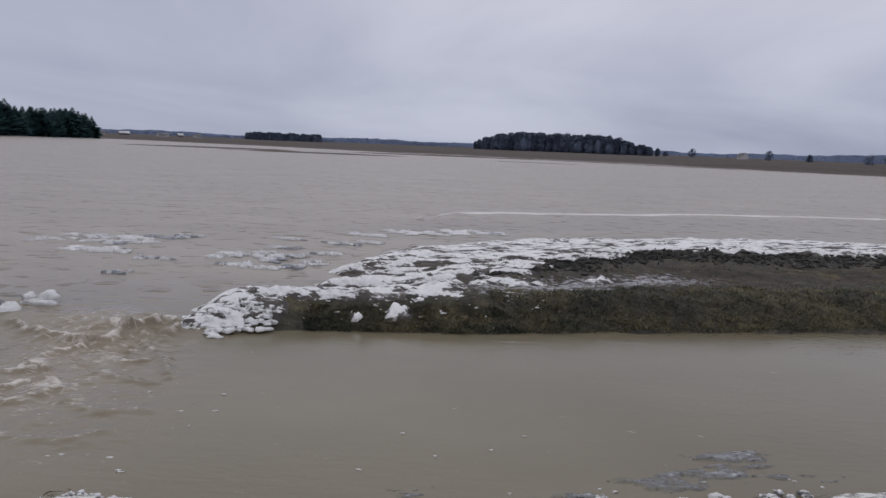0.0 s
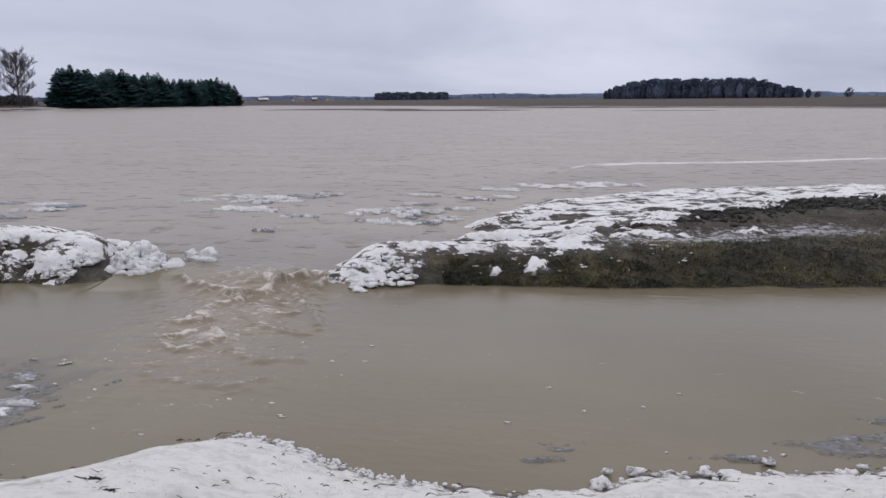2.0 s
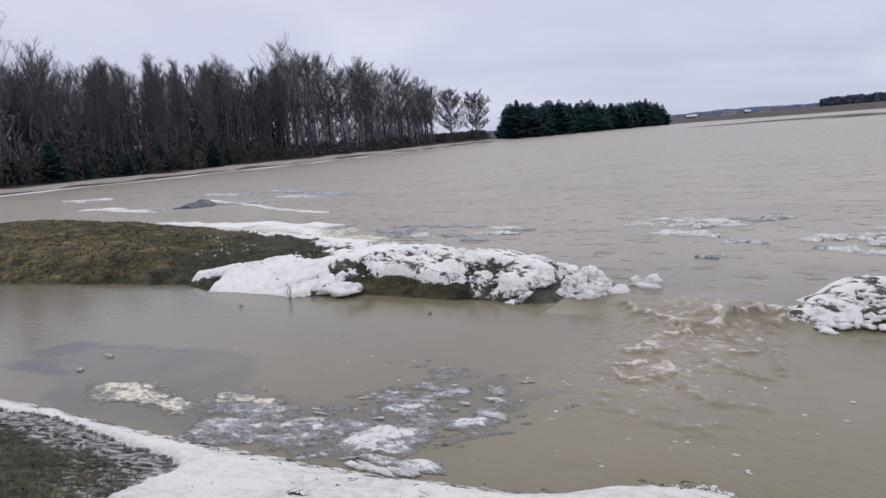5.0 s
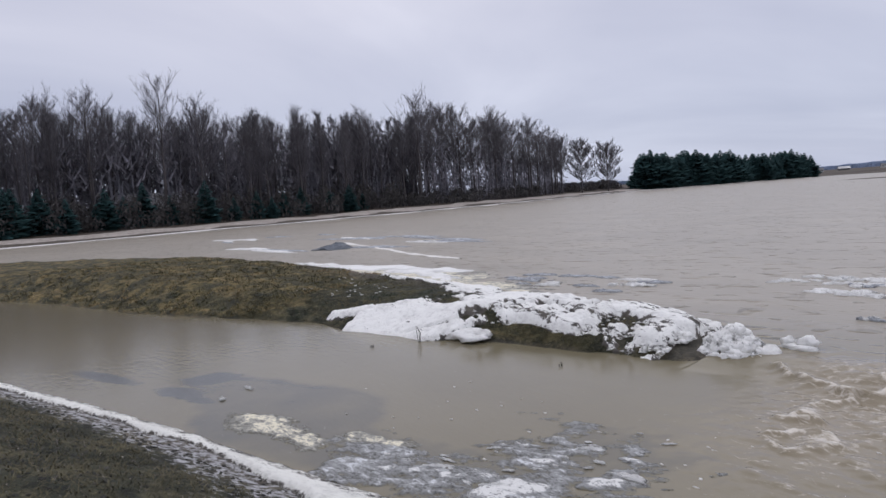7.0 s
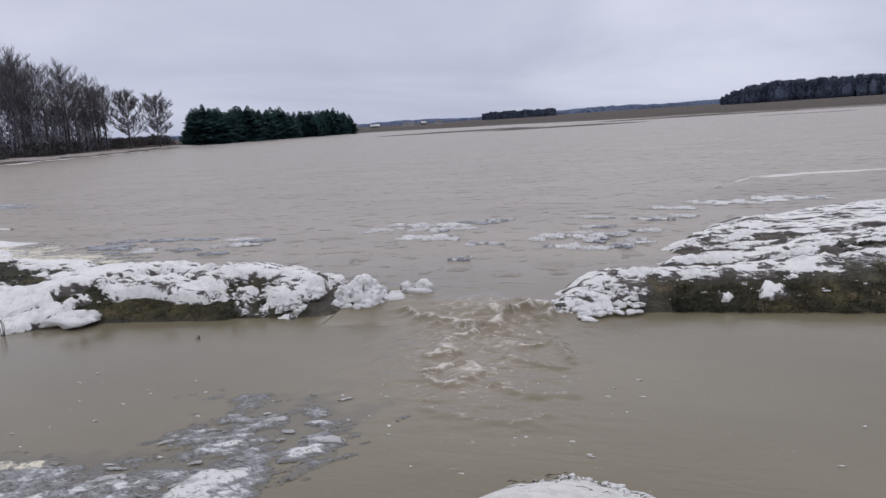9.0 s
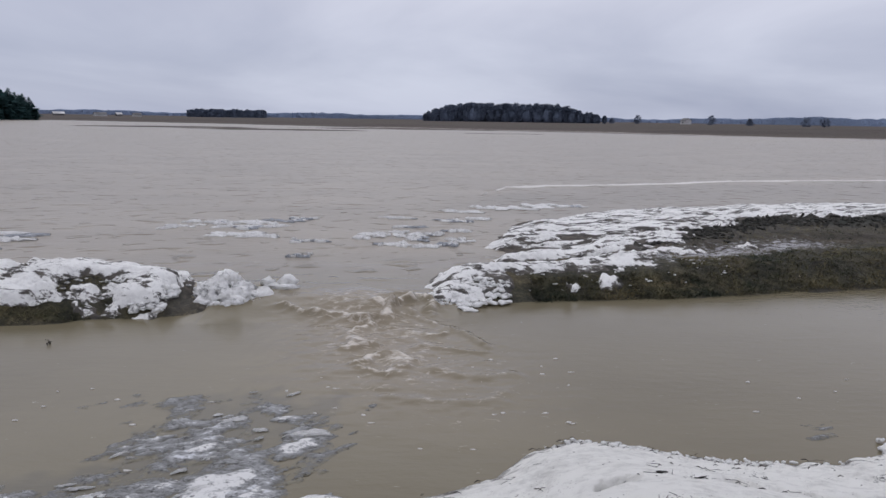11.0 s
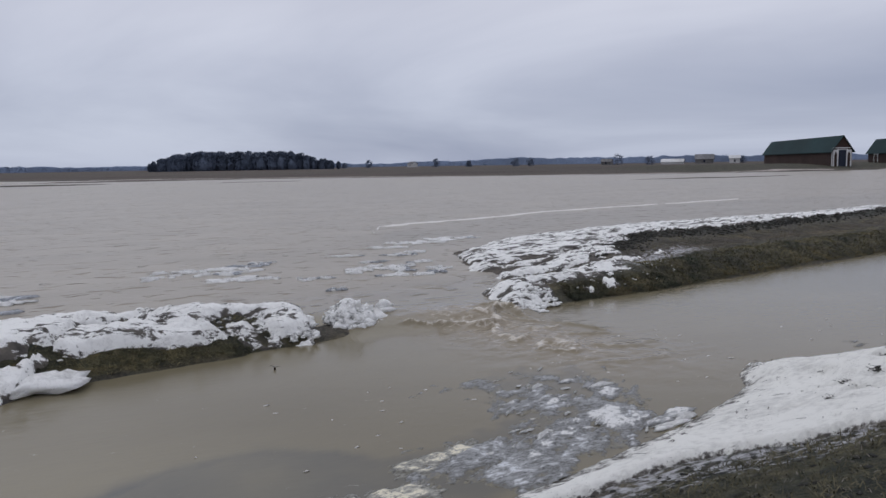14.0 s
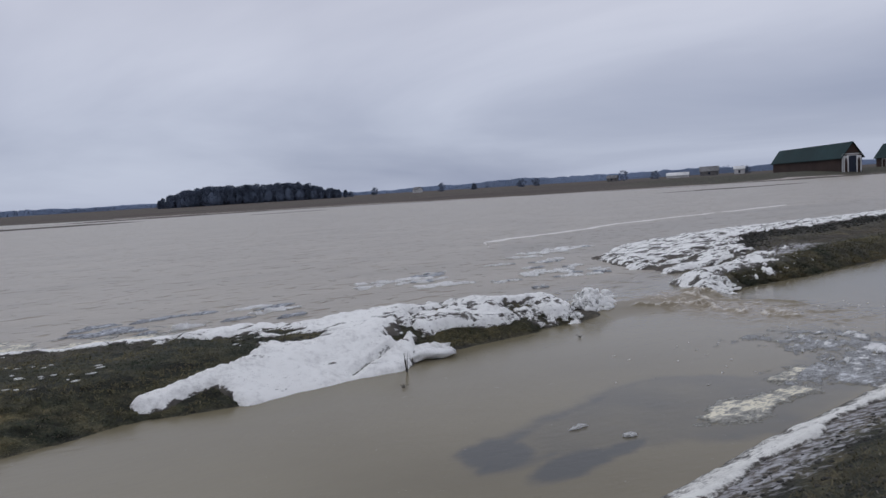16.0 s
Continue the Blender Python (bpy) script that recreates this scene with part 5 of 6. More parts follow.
for x0, k2 in ((-0.45, 17), (0.15, 19), (0.75, 23), (1.35, 27)):
    bits = []
    for k in range(14):
        x = x0 + rr.uniform(-0.32, 0.32)
        w = rr.uniform(0.012, 0.034)
        bits.append((x, float(near_shore(np.array([x]))[0]) + rr.gauss(0.02, 0.06), 0.02, w * rr.uniform(1.0, 1.8), w, w * rr.uniform(0.5, 0.9)))
    lump_thing("snow_lump", "crumbled grey wet snow at the ditch edge", bits, M_CLUMP, k2)

# crumbs of snow scattered over the broken parts of the banks
V, F = [], []
for k in range(300):
    if k % 2:
        x = rr.uniform(-10.2, -7.0)
        y = float(left_front(np.array([x]))[0]) + rr.uniform(0.35, 1.7)
    else:
        x = rr.uniform(-3.5, 0.4)
        y = float(right_front(np.array([x]))[0]) + (rr.uniform(0.25, 1.8) if rr.random() < 0.75 else rr.uniform(2.2, 5.0))
    s = rr.uniform(0.008, 0.030) if k % 2 else rr.uniform(0.006, 0.017)
    blob(V, F, rr, (x, y, ground_z(x, y) + 0.006 + s * 0.2), s * rr.uniform(0.9, 2.2), s, s * 0.6, k, 0.9)
for k in range(260):
    x = rr.uniform(-3.05, -1.7) if k % 3 else rr.uniform(-3.3, 1.2)
    y = float(near_shore(np.array([x]))[0]) - abs(rr.gauss(0, 0.10)) + 0.03
    s = rr.uniform(0.005, 0.017)
    blob(V, F, rr, (x, y, max(ground_z(x, y), 0) + 0.02 + s * 0.4), s * rr.uniform(0.9, 1.8), s, s * 0.8, k + 700, 0.8, 1)
for k in range(260):
    x = rr.uniform(-17.5, -11.8)
    f0, b0 = float(left_front(np.array([x]))[0]), float(left_back(np.array([x]))[0])
    y = f0 + (b0 - f0) * rr.uniform(0.28, 0.85)
    if float(fbm(np.array([x * 0.5]), np.array([y * 1.6]), 0.6, 3, 149)[0]) < 0.05:
        continue
    s = rr.uniform(0.006, 0.020)
    blob(V, F, rr, (x, y, ground_z(x, y) + 0.006), s * rr.uniform(1.2, 3.6), s, s * 0.5, k + 1300, 0.9, 1)
tagged(new("snow_crumbs", raw_mesh("snow_crumbs", V, F, M_CLUMP, True)), "small dirty crumbs of snow on banks and shore", "snow", kind="stuff")

# dark clods turned up along the berm
V, F = [], []
for k in range(2600):
    x = -0.6 + 19 * rr.random() ** 1.5
    y = float(right_ridge(np.array([x]))[0]) + rr.gauss(-0.12, 0.28)
    s = rr.uniform(0.010, 0.036)
    blob(V, F, rr, (x, y, ground_z(x, y) + 0.3 * s), s * rr.uniform(0.9, 1.7), s, s * rr.uniform(0.6, 1.2), k + 900, 1.6, 1)
for k in range(300):
    x = rr.uniform(-12.6, -7.2)
    y = float(left_front(np.array([x]))[0]) + rr.uniform(0.5, 2.2)
    s = rr.uniform(0.008, 0.026)
    blob(V, F, rr, (x, y, ground_z(x, y) + 0.3 * s), s * 1.3, s, s * 0.8, k + 1900, 0.8, 1)
for k in range(1500):
    x = rr.uniform(-13, -4.4)
    n = rr.uniform(0.5, 2.6)
    if n < np.interp(x, [-6.5, -5.5, -4.2], [0.0, 1.2, 2.1]):
        continue
    y = float(near_shore(np.array([x]))[0]) - n
    s = rr.uniform(0.006, 0.020)
    blob(V, F, rr, (x, y, ground_z(x, y) + 0.1 * s), s * rr.uniform(0.9, 1.8), s, s * rr.uniform(0.35, 0.7), k + 2900, 0.8, 1)
tagged(new("soil_clods", raw_mesh("soil_clods", V, F, M_CLOD)), "wet dark clods of soil on banks and shoulder", "soil", kind="stuff")


def floe_mesh(seed, mat, thick=0.05):
    """An irregular flat floe about one metre across, with a lumpy top."""
    q = random.Random(seed)
    V, F = [], []
    n = 34
    rad = []
    for k in range(n):
        c = Vector((math.cos(2 * math.pi * k / n), math.sin(2 * math.pi * k / n), seed * 2.7))
        rad.append(0.5 * (0.95 + 0.7 * noise.noise(c * 1.7) + 0.55 * noise.noise(c * 4.3) + q.uniform(-0.12, 0.12)))
    for f, z in ((1.0, -0.5), (1.0, 0.1), (0.82, 0.55), (0.5, 0.7), (0.2, 0.8)):
        for k in range(n):
            a = 2 * math.pi * k / n
            bumpy = noise.noise(Vector((math.cos(a) * f * 3, math.sin(a) * f * 3, seed * 1.9))) * 1.3 if f < 1 else 0
            V.append((rad[k] * f * math.cos(a), rad[k] * f * math.sin(a), thick * (z + bumpy)))
    V.append((0, 0, thick * 0.8))
    for j in range(4):
        for k in range(n):
            a, b = j * n + k, j * n + (k + 1) % n
            F += [(a, b, b + n), (a, b + n, a + n)]
    for k in range(n):
        F.append((4 * n + k, 4 * n + (k + 1) % n, 5 * n))
    return raw_mesh("ice_floe", V, F, mat, True)


white_floes = [floe_mesh(k, M_FLOE) for k in range(6)]
grey_floes = [floe_mesh(20 + k, M_ICE, 0.04) for k in range(5)]


def floe(me2, x, y, sx, sy, turn, level, label, group, lift=1.0):
    ob = new("ice_floe", me2)
    ob.matrix_basis = pose(x, y, level + 0.012, 0, 0, turn) @ Matrix.Diagonal((sx, sy, lift, 1))
    return tagged(ob, label, "ice", group)


rr = random.Random(71)
for x, y, sx, sy, w in ((-8.75, 13.5, 0.7, 0.22, 1), (-8.45, 14.1, 0.9, 0.25, 1), (-8.1, 13.9, 0.6, 0.2, 0), (-7.5, 14.1, 1.1, 0.3, 1), (-7.0, 14.4, 0.9, 0.22, 0), (-7.75, 13.4, 0.8, 0.25, 1),
                        (-7.2, 13.4, 0.9, 0.3, 1), (-7.5, 12.5, 0.9, 0.3, 1), (-7.0, 12.35, 0.8, 0.22, 1), (-6.0, 11.8, 0.6, 0.14, 0), (-6.2, 11.9, 0.4, 0.12, 0), (-9.1, 13.2, 0.4, 0.16, 1), (-6.0, 10.5, 0.4, 0.14, 0), (-6.6, 14.7, 0.6, 0.12, 0),
                        (-4.95, 12.5, 0.6, 0.35, 1), (-4.6, 12.8, 0.6, 0.3, 1), (-4.35, 12.45, 0.7, 0.4, 1), (-4.05, 12.2, 0.5, 0.3, 0), (-4.55, 11.55, 0.55, 0.28, 1), (-4.1, 11.5, 0.6, 0.3, 1), (-3.7, 11.7, 0.5, 0.22, 0), (-3.35, 12.0, 0.45, 0.25, 0),
                        (-3.9, 12.75, 0.5, 0.16, 0), (-3.4, 13.2, 0.6, 0.2, 0), (-4.3, 13.6, 0.8, 0.16, 0), (-3.3, 14.6, 0.9, 0.2, 0), (-2.7, 14.9, 0.7, 0.2, 1), (-2.0, 17.0, 1.4, 0.35, 1), (-1.2, 17.5, 1.6, 0.45, 1), (-0.4, 17.6, 1.0, 0.3, 1),
                        (-3.0, 16.2, 0.9, 0.2, 1), (-4.4, 15.0, 0.9, 0.15, 0), (-11.2, 11.75, 0.7, 0.2, 1), (-11.6, 11.5, 0.4, 0.14, 0)):
    for k in range(7):
      white = rr.random() < (0.95 if w else 0.5)
      floe((white_floes if white else grey_floes)[rr.randrange(5)], x + sx * rr.uniform(-0.45, 0.45), y + sy * rr.uniform(-0.8, 0.8), sx * rr.uniform(0.16, 0.50), sy * rr.uniform(0.35, 0.8), rr.uniform(-35, 35), FIELD,
         "white snowy ice floe drifting in muddy flood water" if white else "thin grey ice floe awash in muddy flood water", "ice floes in the flooded field", rr.uniform(0.3, 0.75))
for k in range(17):
    x, y = rr.uniform(-14.8, -11.0), rr.uniform(10.7, 12.4)
    w = rr.random() < 0.35
    floe((white_floes if w else grey_floes)[rr.randrange(5)], x, y, rr.uniform(0.3, 0.9), rr.uniform(0.1, 0.25), rr.uniform(-10, 25), FIELD,
         "thin grey ice floe awash behind the western bank", "ice floes behind the western bank", 0.8)
for k in range(22):
    f = rr.random()
    x, y = -68 + 44 * f, 11.5 + 9 * rr.random() + 4 * (1 - f)
    floe(white_floes[rr.randrange(6)] if rr.random() < 0.25 else grey_floes[rr.randrange(5)], x, y, rr.uniform(1.5, 6.0), rr.uniform(0.2, 0.5), rr.uniform(-5, 20), FIELD,
         "long strip of snowy ice lying in the shallow flood", "ice strips in the western shallows", 1.2)
for x, y, sx, sy, t in ((-21.5, 11.0, 6.0, 0.9, 8), (-18.6, 11.2, 3.0, 0.8, 20), (-24.8, 10.7, 3.6, 0.5, 5), (-17.0, 10.7, 2.4, 0.7, -15)):
    floe(white_floes[rr.randrange(6)], x, y, sx, sy, t, FIELD, "flat white snow crust at the back of the bank", "ice strips in the western shallows", 1.3)

# a grey slab of ice pushed up on edge
bm = bmesh.new()
box(bm, -1.5, 1.5, -0.7, 0.7, -0.22, 0.22)
bmesh.ops.subdivide_edges(bm, edges=bm.edges, cuts=7, use_grid_fill=True)
for v in bm.verts:
    rise = np.interp(v.co.x, [-1.5, -0.6, 0.55, 0.9, 1.5], [0.05, 0.45, 1.0, 0.95, 0.2])
    v.co.z = -0.2 + (v.co.z + 0.2) * 1.15 * rise * (1 - 0.45 * abs(v.co.y) / 0.7)
    v.co += Vector((noise.noise(v.co * 2), noise.noise(v.co * 2 + Vector((5, 0, 0))), noise.noise(v.co * 2.5))) * 0.13
slab = part("ice_slab", bm, M_SLAB)
slab.matrix_basis = pose(-33.0, 15.0, 0.16, 0, 0, 20)
tagged(slab, "grey slab of ice pushed up in the shallows", "ice")

# slush mat in the ditch: a thin sheet with pieces frozen into it
def slush_material(name, pale, tint=(1.0, 1.0, 1.0), opaque=1.06):
    """Soaked ice: clear as the ditch water where thin, grey and then white where thick."""
    m, nodes, links, bsdf = material(name)
    fine = add_noise(nodes, links, 1.0, 8.0, 0.72, (7.5, 16.0, 1.0, -0.42), 1.1)
    wide = add_noise(nodes, links, 2.6, 5.0, 0.6, None, 0.4)
    a = nodes.new("ShaderNodeAttribute")
    a.attribute_name = "thick"
    f = maths(nodes, links, "MULTIPLY_ADD", fine.outputs["Fac"], 1.9)
    links.new(a.outputs["Fac"], f.inputs[2])
    g = maths(nodes, links, "MULTIPLY_ADD", wide.outputs["Fac"], 0.8)
    links.new(f.outputs[0], g.inputs[2])
    v = maths(nodes, links, "SUBTRACT", g.outputs[0], opaque)
    stops = [(0.30, (0.212, 0.194, 0.142)), (0.50, (0.155, 0.155, 0.145)), (0.70, (0.215, 0.220, 0.218)), (0.88, (0.38, 0.385, 0.385)), (1.0, pale)]
    col = ramp(nodes, links, v.outputs[0], [(p, tuple(c * t for c, t in zip(rgb, tint))) for p, rgb in stops]).outputs[0]
    grit = add_noise(nodes, links, 26.0, 4.0, 0.7)
    dark = ramp(nodes, links, grit.outputs["Fac"], [(0.34, (0.25, 0.25, 0.25)), (0.45, (1, 1, 1))]).outputs[0]
    links.new(mix(nodes, links, 1.0, col, dark, "MULTIPLY").outputs[0], bsdf.inputs["Base Color"])
    wet = ramp(nodes, links, v.outputs[0], [(0.40, (0.12, 0.12, 0.12)), (0.95, (0.55, 0.55, 0.55))]).outputs[0]
    links.new(wet, bsdf.inputs["Roughness"])
    bsdf.inputs["IOR"].default_value = 1.33
    bump(nodes, links, bsdf, fine.outputs["Fac"], 0.5, 0.02)
    return m


M_SLUSH = slush_material("grey_slush", (0.70, 0.72, 0.74), opaque=1.15)
M_PAN = slush_material("white_ice_pans", (0.78, 0.78, 0.76), opaque=0.80)
M_CREAM_SLUSH = slush_material("cream_slush", (0.80, 0.78, 0.70), (1.04, 1.0, 0.88), 0.92)


def skin(name, label, spots2, x0, x1, y0, y1, step, level, mat, seed, cut, fray, turn=0.3, category="ice"):
    """Thin flakes adrift on the water, thick in the middle of the spots and frayed at their edges."""
    xs, ys = np.arange(x0, x1, step), np.arange(y0, y1, step)
    X, Y = np.meshgrid(xs, ys)
    U, W = X * math.cos(turn) + Y * math.sin(turn), -X * math.sin(turn) + Y * math.cos(turn)
    m = spots_mask(X, Y, spots2, seed)
    T = np.minimum(m, 0.55) + fray * fbm(U * 0.5, W * 1.15, 0.17, 6, seed + 3, 0.66) - cut
    T = np.where(Y > near_shore(X) + 0.01, T, -1)
    q = (T[:-1, :-1] + T[1:, :-1] + T[:-1, 1:] + T[1:, 1:]) > 0
    proud = 0.020 * smooth(T, 0.15, 0.7) * (0.6 + 0.8 * fbm(U * 0.6, W, 0.12, 4, seed + 9, 0.6))
    me2, used = grid_mesh(name, xs, ys, level - 0.006 + 0.012 * smooth(T, 0.0, 0.25) + np.clip(proud, -0.001, 0.05), mat, q)
    mask_layer(me2, "thick", np.clip(T, 0, 0.55).ravel()[used])
    return tagged(new(name, me2), label, category, kind="stuff")


raft_spots = ((-5.45, 4.13, 0.95, 0.62, -0.45), (-5.25, 3.42, 0.50, 0.36, 0.6), (-5.88, 3.15, 0.52, 0.46, 0.6), (-6.45, 2.95, 0.66, 0.46, 0.5), (-7.0, 3.0, 0.45, 0.32, 0.3))
skin("slush", "grey and white slush drifted against the near ditch edge", raft_spots, -8.4, -4.2, 2.1, 5.5, 0.014, 0.0, M_SLUSH, 321, 0.06, 1.05, 0.75)
pan_spots = ((-5.25, 3.42, 0.40, 0.26, 0.65), (-6.28, 3.02, 0.44, 0.15, 0.55), (-5.83, 3.30, 0.30, 0.10, 0.7), (-4.95, 3.98, 0.24, 0.12, 0.9), (-5.13, 4.48, 0.20, 0.08, 0.3), (-5.55, 4.02, 0.34, 0.08, 0.5), (-5.95, 4.12, 0.24, 0.07, 0.6), (-4.72, 3.24, 0.22, 0.09, 0.2), (-5.02, 3.15, 0.20, 0.07, 0.2))
skin("rotten_ice", "smooth white pans of rotten ice among the grey slush", pan_spots, -7.2, -4.3, 2.5, 4.9, 0.014, 0.010, M_PAN, 381, 0.10, 0.75, 0.6)
cream_spots = ((-8.58, 2.62, 0.50, 0.26, 0.25), (-8.05, 2.66, 0.36, 0.15, -0.1), (-7.48, 2.73, 0.32, 0.18, 0.3), (-7.10, 3.24, 0.44, 0.27, 0.25))
skin("rotten_ice", "cream-coloured skin of rotten ice awash in the ditch", cream_spots, -9.8, -6.2, 1.9, 3.9, 0.014, 0.005, M_CREAM_SLUSH, 351, 0.0, 0.75)

back_spots = ((-18.5, 10.6, 4.2, 0.9, 0.02), (-15.2, 10.2, 2.4, 0.7, -0.05), (-22.5, 10.5, 2.5, 0.5, 0.0))
skin("slush", "wet tan slush and snow crust behind the western bank", back_spots, -26, -12.0, 9.2, 12.2, 0.05, FIELD, M_CREAM_SLUSH, 361, -0.25, 0.7, 0.05)

patch = tagged(new("slush_raft"), "raft of broken grey and white ice pieces in the ditch", "ice")
patch.location = (-5.8, 3.6, 0.0)
rr = random.Random(81)
for k in range(46):
    cx, cy, sx, sy = ((-5.5, 4.2, 0.48, 0.62), (-5.6, 3.35, 0.5, 0.34), (-6.4, 3.2, 0.5, 0.24), (-7.0, 2.95, 0.45, 0.26))[rr.choice((0, 0, 0, 1, 1, 2, 3))]
    x, y = cx + rr.gauss(0, 0.55) * sx, cy + rr.gauss(0, 0.55) * sy
    if near_shore(np.array([x]))[0] > y - 0.04:
        continue
    s = rr.uniform(0.02, 0.075)
    ob = child("ice_piece", white_floes[rr.randrange(5)], patch)
    ob.matrix_basis = pose(x + 5.8, y - 3.6, 0.010, rr.uniform(-4, 4), rr.uniform(-4, 4), rr.uniform(-10, 50)) @ Matrix.Diagonal((s * rr.uniform(1.0, 2.6), s * 0.6, rr.uniform(0.08, 0.2), 1))
for x, y, sx, sy, t in ((-5.42, 3.42, 0.30, 0.10, 25), (-6.1, 3.3, 0.26, 0.08, 30), (-5.5, 4.45, 0.22, 0.07, 35), (-9.75, 2.62, 0.13, 0.06, 0), (-10.0, 3.05, 0.22, 0.035, 10), (-4.85, 4.22, 0.30, 0.08, 5), (-4.72, 3.14, 0.20, 0.10, 10)):
    floe(white_floes[rr.randrange(4)], x, y, sx, sy, t, DITCH, "pale ice piece floating at the edge of the slush", "ice pieces in the ditch", 0.35)


# ---- foam ----
rr = random.Random(91)
def ribbon(V, F, q, line, width, gaps, seed):
    """A thin wandering ridge of drifted foam along a line; width(f) and gaps(f) from its start to its end."""
    pts = []
    for (xa, ya), (xb, yb) in zip(line[:-1], line[1:]):
        n = max(2, int(math.hypot(xb - xa, yb - ya) / 0.16))
        pts += [(xa + (xb - xa) * i / n, ya + (yb - ya) * i / n) for i in range(n)]
    pts = np.array(pts)
    k = np.arange(len(pts)) * 0.16
    pts[:, 1] += 0.16 * fbm(k, k * 0 + seed, 1.6, 4, seed)
    thick = 0.65 + 0.9 * fbm(k, k * 0 + seed, 0.9, 4, seed + 5)
    here = fbm(k, k * 0 + seed, 2.2, 3, seed + 9)
    last = None
    for i in range(len(pts)):
        f = i / len(pts)
        if here[i] < gaps(f):
            last = None
            continue
        w, b = max(0.03, width(f) * thick[i]), len(V)
        x, y = pts[i]
        for g, h in ((-0.5, -0.01), (-0.15, 0.03 * q.uniform(0.5, 1.2)), (0.2, 0.03 * q.uniform(0.5, 1.2)), (0.5, -0.01)):
            V.append((x, y + g * w, FIELD + 0.012 + h))
        if last is not None:
            for g in range(3):
                F += [(last + g, last + g + 1, b + g + 1), (last + g, b + g + 1, b + g)]
        last = b


V, F = [], []
ribbon(V, F, rr, [(-5.6, 15.5), (-4.8, 16.6), (-3.0, 18.6), (-1.9, 21.0), (-1.25, 22.5), (0.2, 23.4), (1.5, 23.6), (5, 24.8), (7.8, 26.2), (11, 26.9), (17, 28.0), (24, 29.5)],
       lambda f: float(np.interp(f, [0, 0.2, 0.23, 0.4, 1.0], [0.07, 0.12, 0.55, 0.42, 0.28])), lambda f: float(np.interp(f, [0, 0.2, 0.24, 0.6, 1.0], [0.05, -0.05, -2, -0.6, 0.0])), 3)
tagged(new("foam_line", raw_mesh("foam_line", V, F, M_PALE_FOAM, True)), "long thin white line of drifted foam on the flood", "foam", kind="stuff")
V, F = [], []
ribbon(V, F, rr, [(-36.2, 17.6), (-30.3, 16.2), (-24.6, 14.7), (-20.6, 14.1)], lambda f: 0.5 - 0.25 * f, lambda f: -2, 7)
tagged(new("foam_line", raw_mesh("foam_line", V, F, M_PALE_FOAM, True)), "drifted foam and slush beside the ice slab", "foam", kind="stuff")

V, F = [], []
for k in range(90):
    if k < 20:
        x, y = rr.uniform(-1.4, 2.6), rr.uniform(4.4, 5.4)
    elif k < 60:
        x, y = rr.uniform(-5.0, -2.6), rr.uniform(3.9, 6.0)
    else:
        x, y = rr.uniform(-9, -4.4), rr.uniform(3.0, 5.2)
    if y < near_shore(np.array([x]))[0] + 0.1:
        continue
    blob(V, F, rr, (x, y, 0.002), rr.uniform(0.008, 0.028), rr.uniform(0.006, 0.014), 0.006, k, 1.2, 1)
tagged(new("foam_flecks", raw_mesh("foam_flecks", V, F, M_PALE_FOAM, True)), "small pale flecks of foam on the ditch water", "foam", kind="stuff")
drift_spots = ((0.06, 4.95, 0.30, 0.12, 0.1), (-1.05, 4.30, 0.22, 0.16, 0.9), (0.6, 4.72, 0.40, 0.08, 0.1), (1.5, 5.15, 0.5, 0.16, 0.2), (1.0, 4.78, 0.9, 0.14, 0.2), (0.1, 4.42, 0.5, 0.10, 0.1))
skin("drift_ice", "thin broken drift ice off the near snow edge", drift_spots, -1.4, 2.6, 4.1, 5.7, 0.014, 0.003, M_SLUSH, 371, 0.30, 1.2)


# ---- grass, straw and twigs ----
def blades(name, label, count, place, length, width, mat, seed, flat=0.5, clump=5):
    """Thin bent blades in loose tufts; place(r) gives a spot or None."""
    q = random.Random(seed)
    spots3 = []
    while len(spots3) < count:
        p = place(q)
        if p:
            spots3.append(p)
    arr = np.array(spots3)
    zs = land(arr[:, 0], arr[:, 1])
    V, F = [], []
    for (x, y), z in zip(spots3, zs):
        for k in range(clump):
            a = q.uniform(0, 6.283)
            l, w = length * q.uniform(0.5, 1.3), width * q.uniform(0.6, 1.3)
            fl = q.uniform(flat * 0.4, flat * 1.6)
            dx, dy = math.cos(a), math.sin(a)
            ox, oy = q.uniform(-0.04, 0.04), q.uniform(-0.04, 0.04)
            b = len(V)
            rise = max(0.06, 0.8 - 0.42 * fl)
            for f, ww, zz in ((0.0, 1.0, -0.01), (0.5, 0.8, l * rise * 0.7)):
                cx, cy = x + ox + dx * l * min(fl, 1.1) * f, y + oy + dy * l * min(fl, 1.1) * f
                V += [(cx - dy * w * ww, cy + dx * w * ww, z + zz), (cx + dy * w * ww, cy - dx * w * ww, z + zz)]
            V.append((x + ox + dx * l * min(fl, 1.1), y + oy + dy * l * min(fl, 1.1), z + l * rise))
            F += [(b, b + 1, b + 3), (b, b + 3, b + 2), (b + 2, b + 3, b + 4)]
    return tagged(new(name, raw_mesh(name, V, F, mat)), label, "grass", kind="stuff")


bare_x, bare_y = np.meshgrid(np.arange(-30.2, -6.8, 0.08), np.arange(-0.4, 10.5, 0.08))
bare_spots = left_snow(bare_x, bare_y, land(bare_x, bare_y)) < 0.004


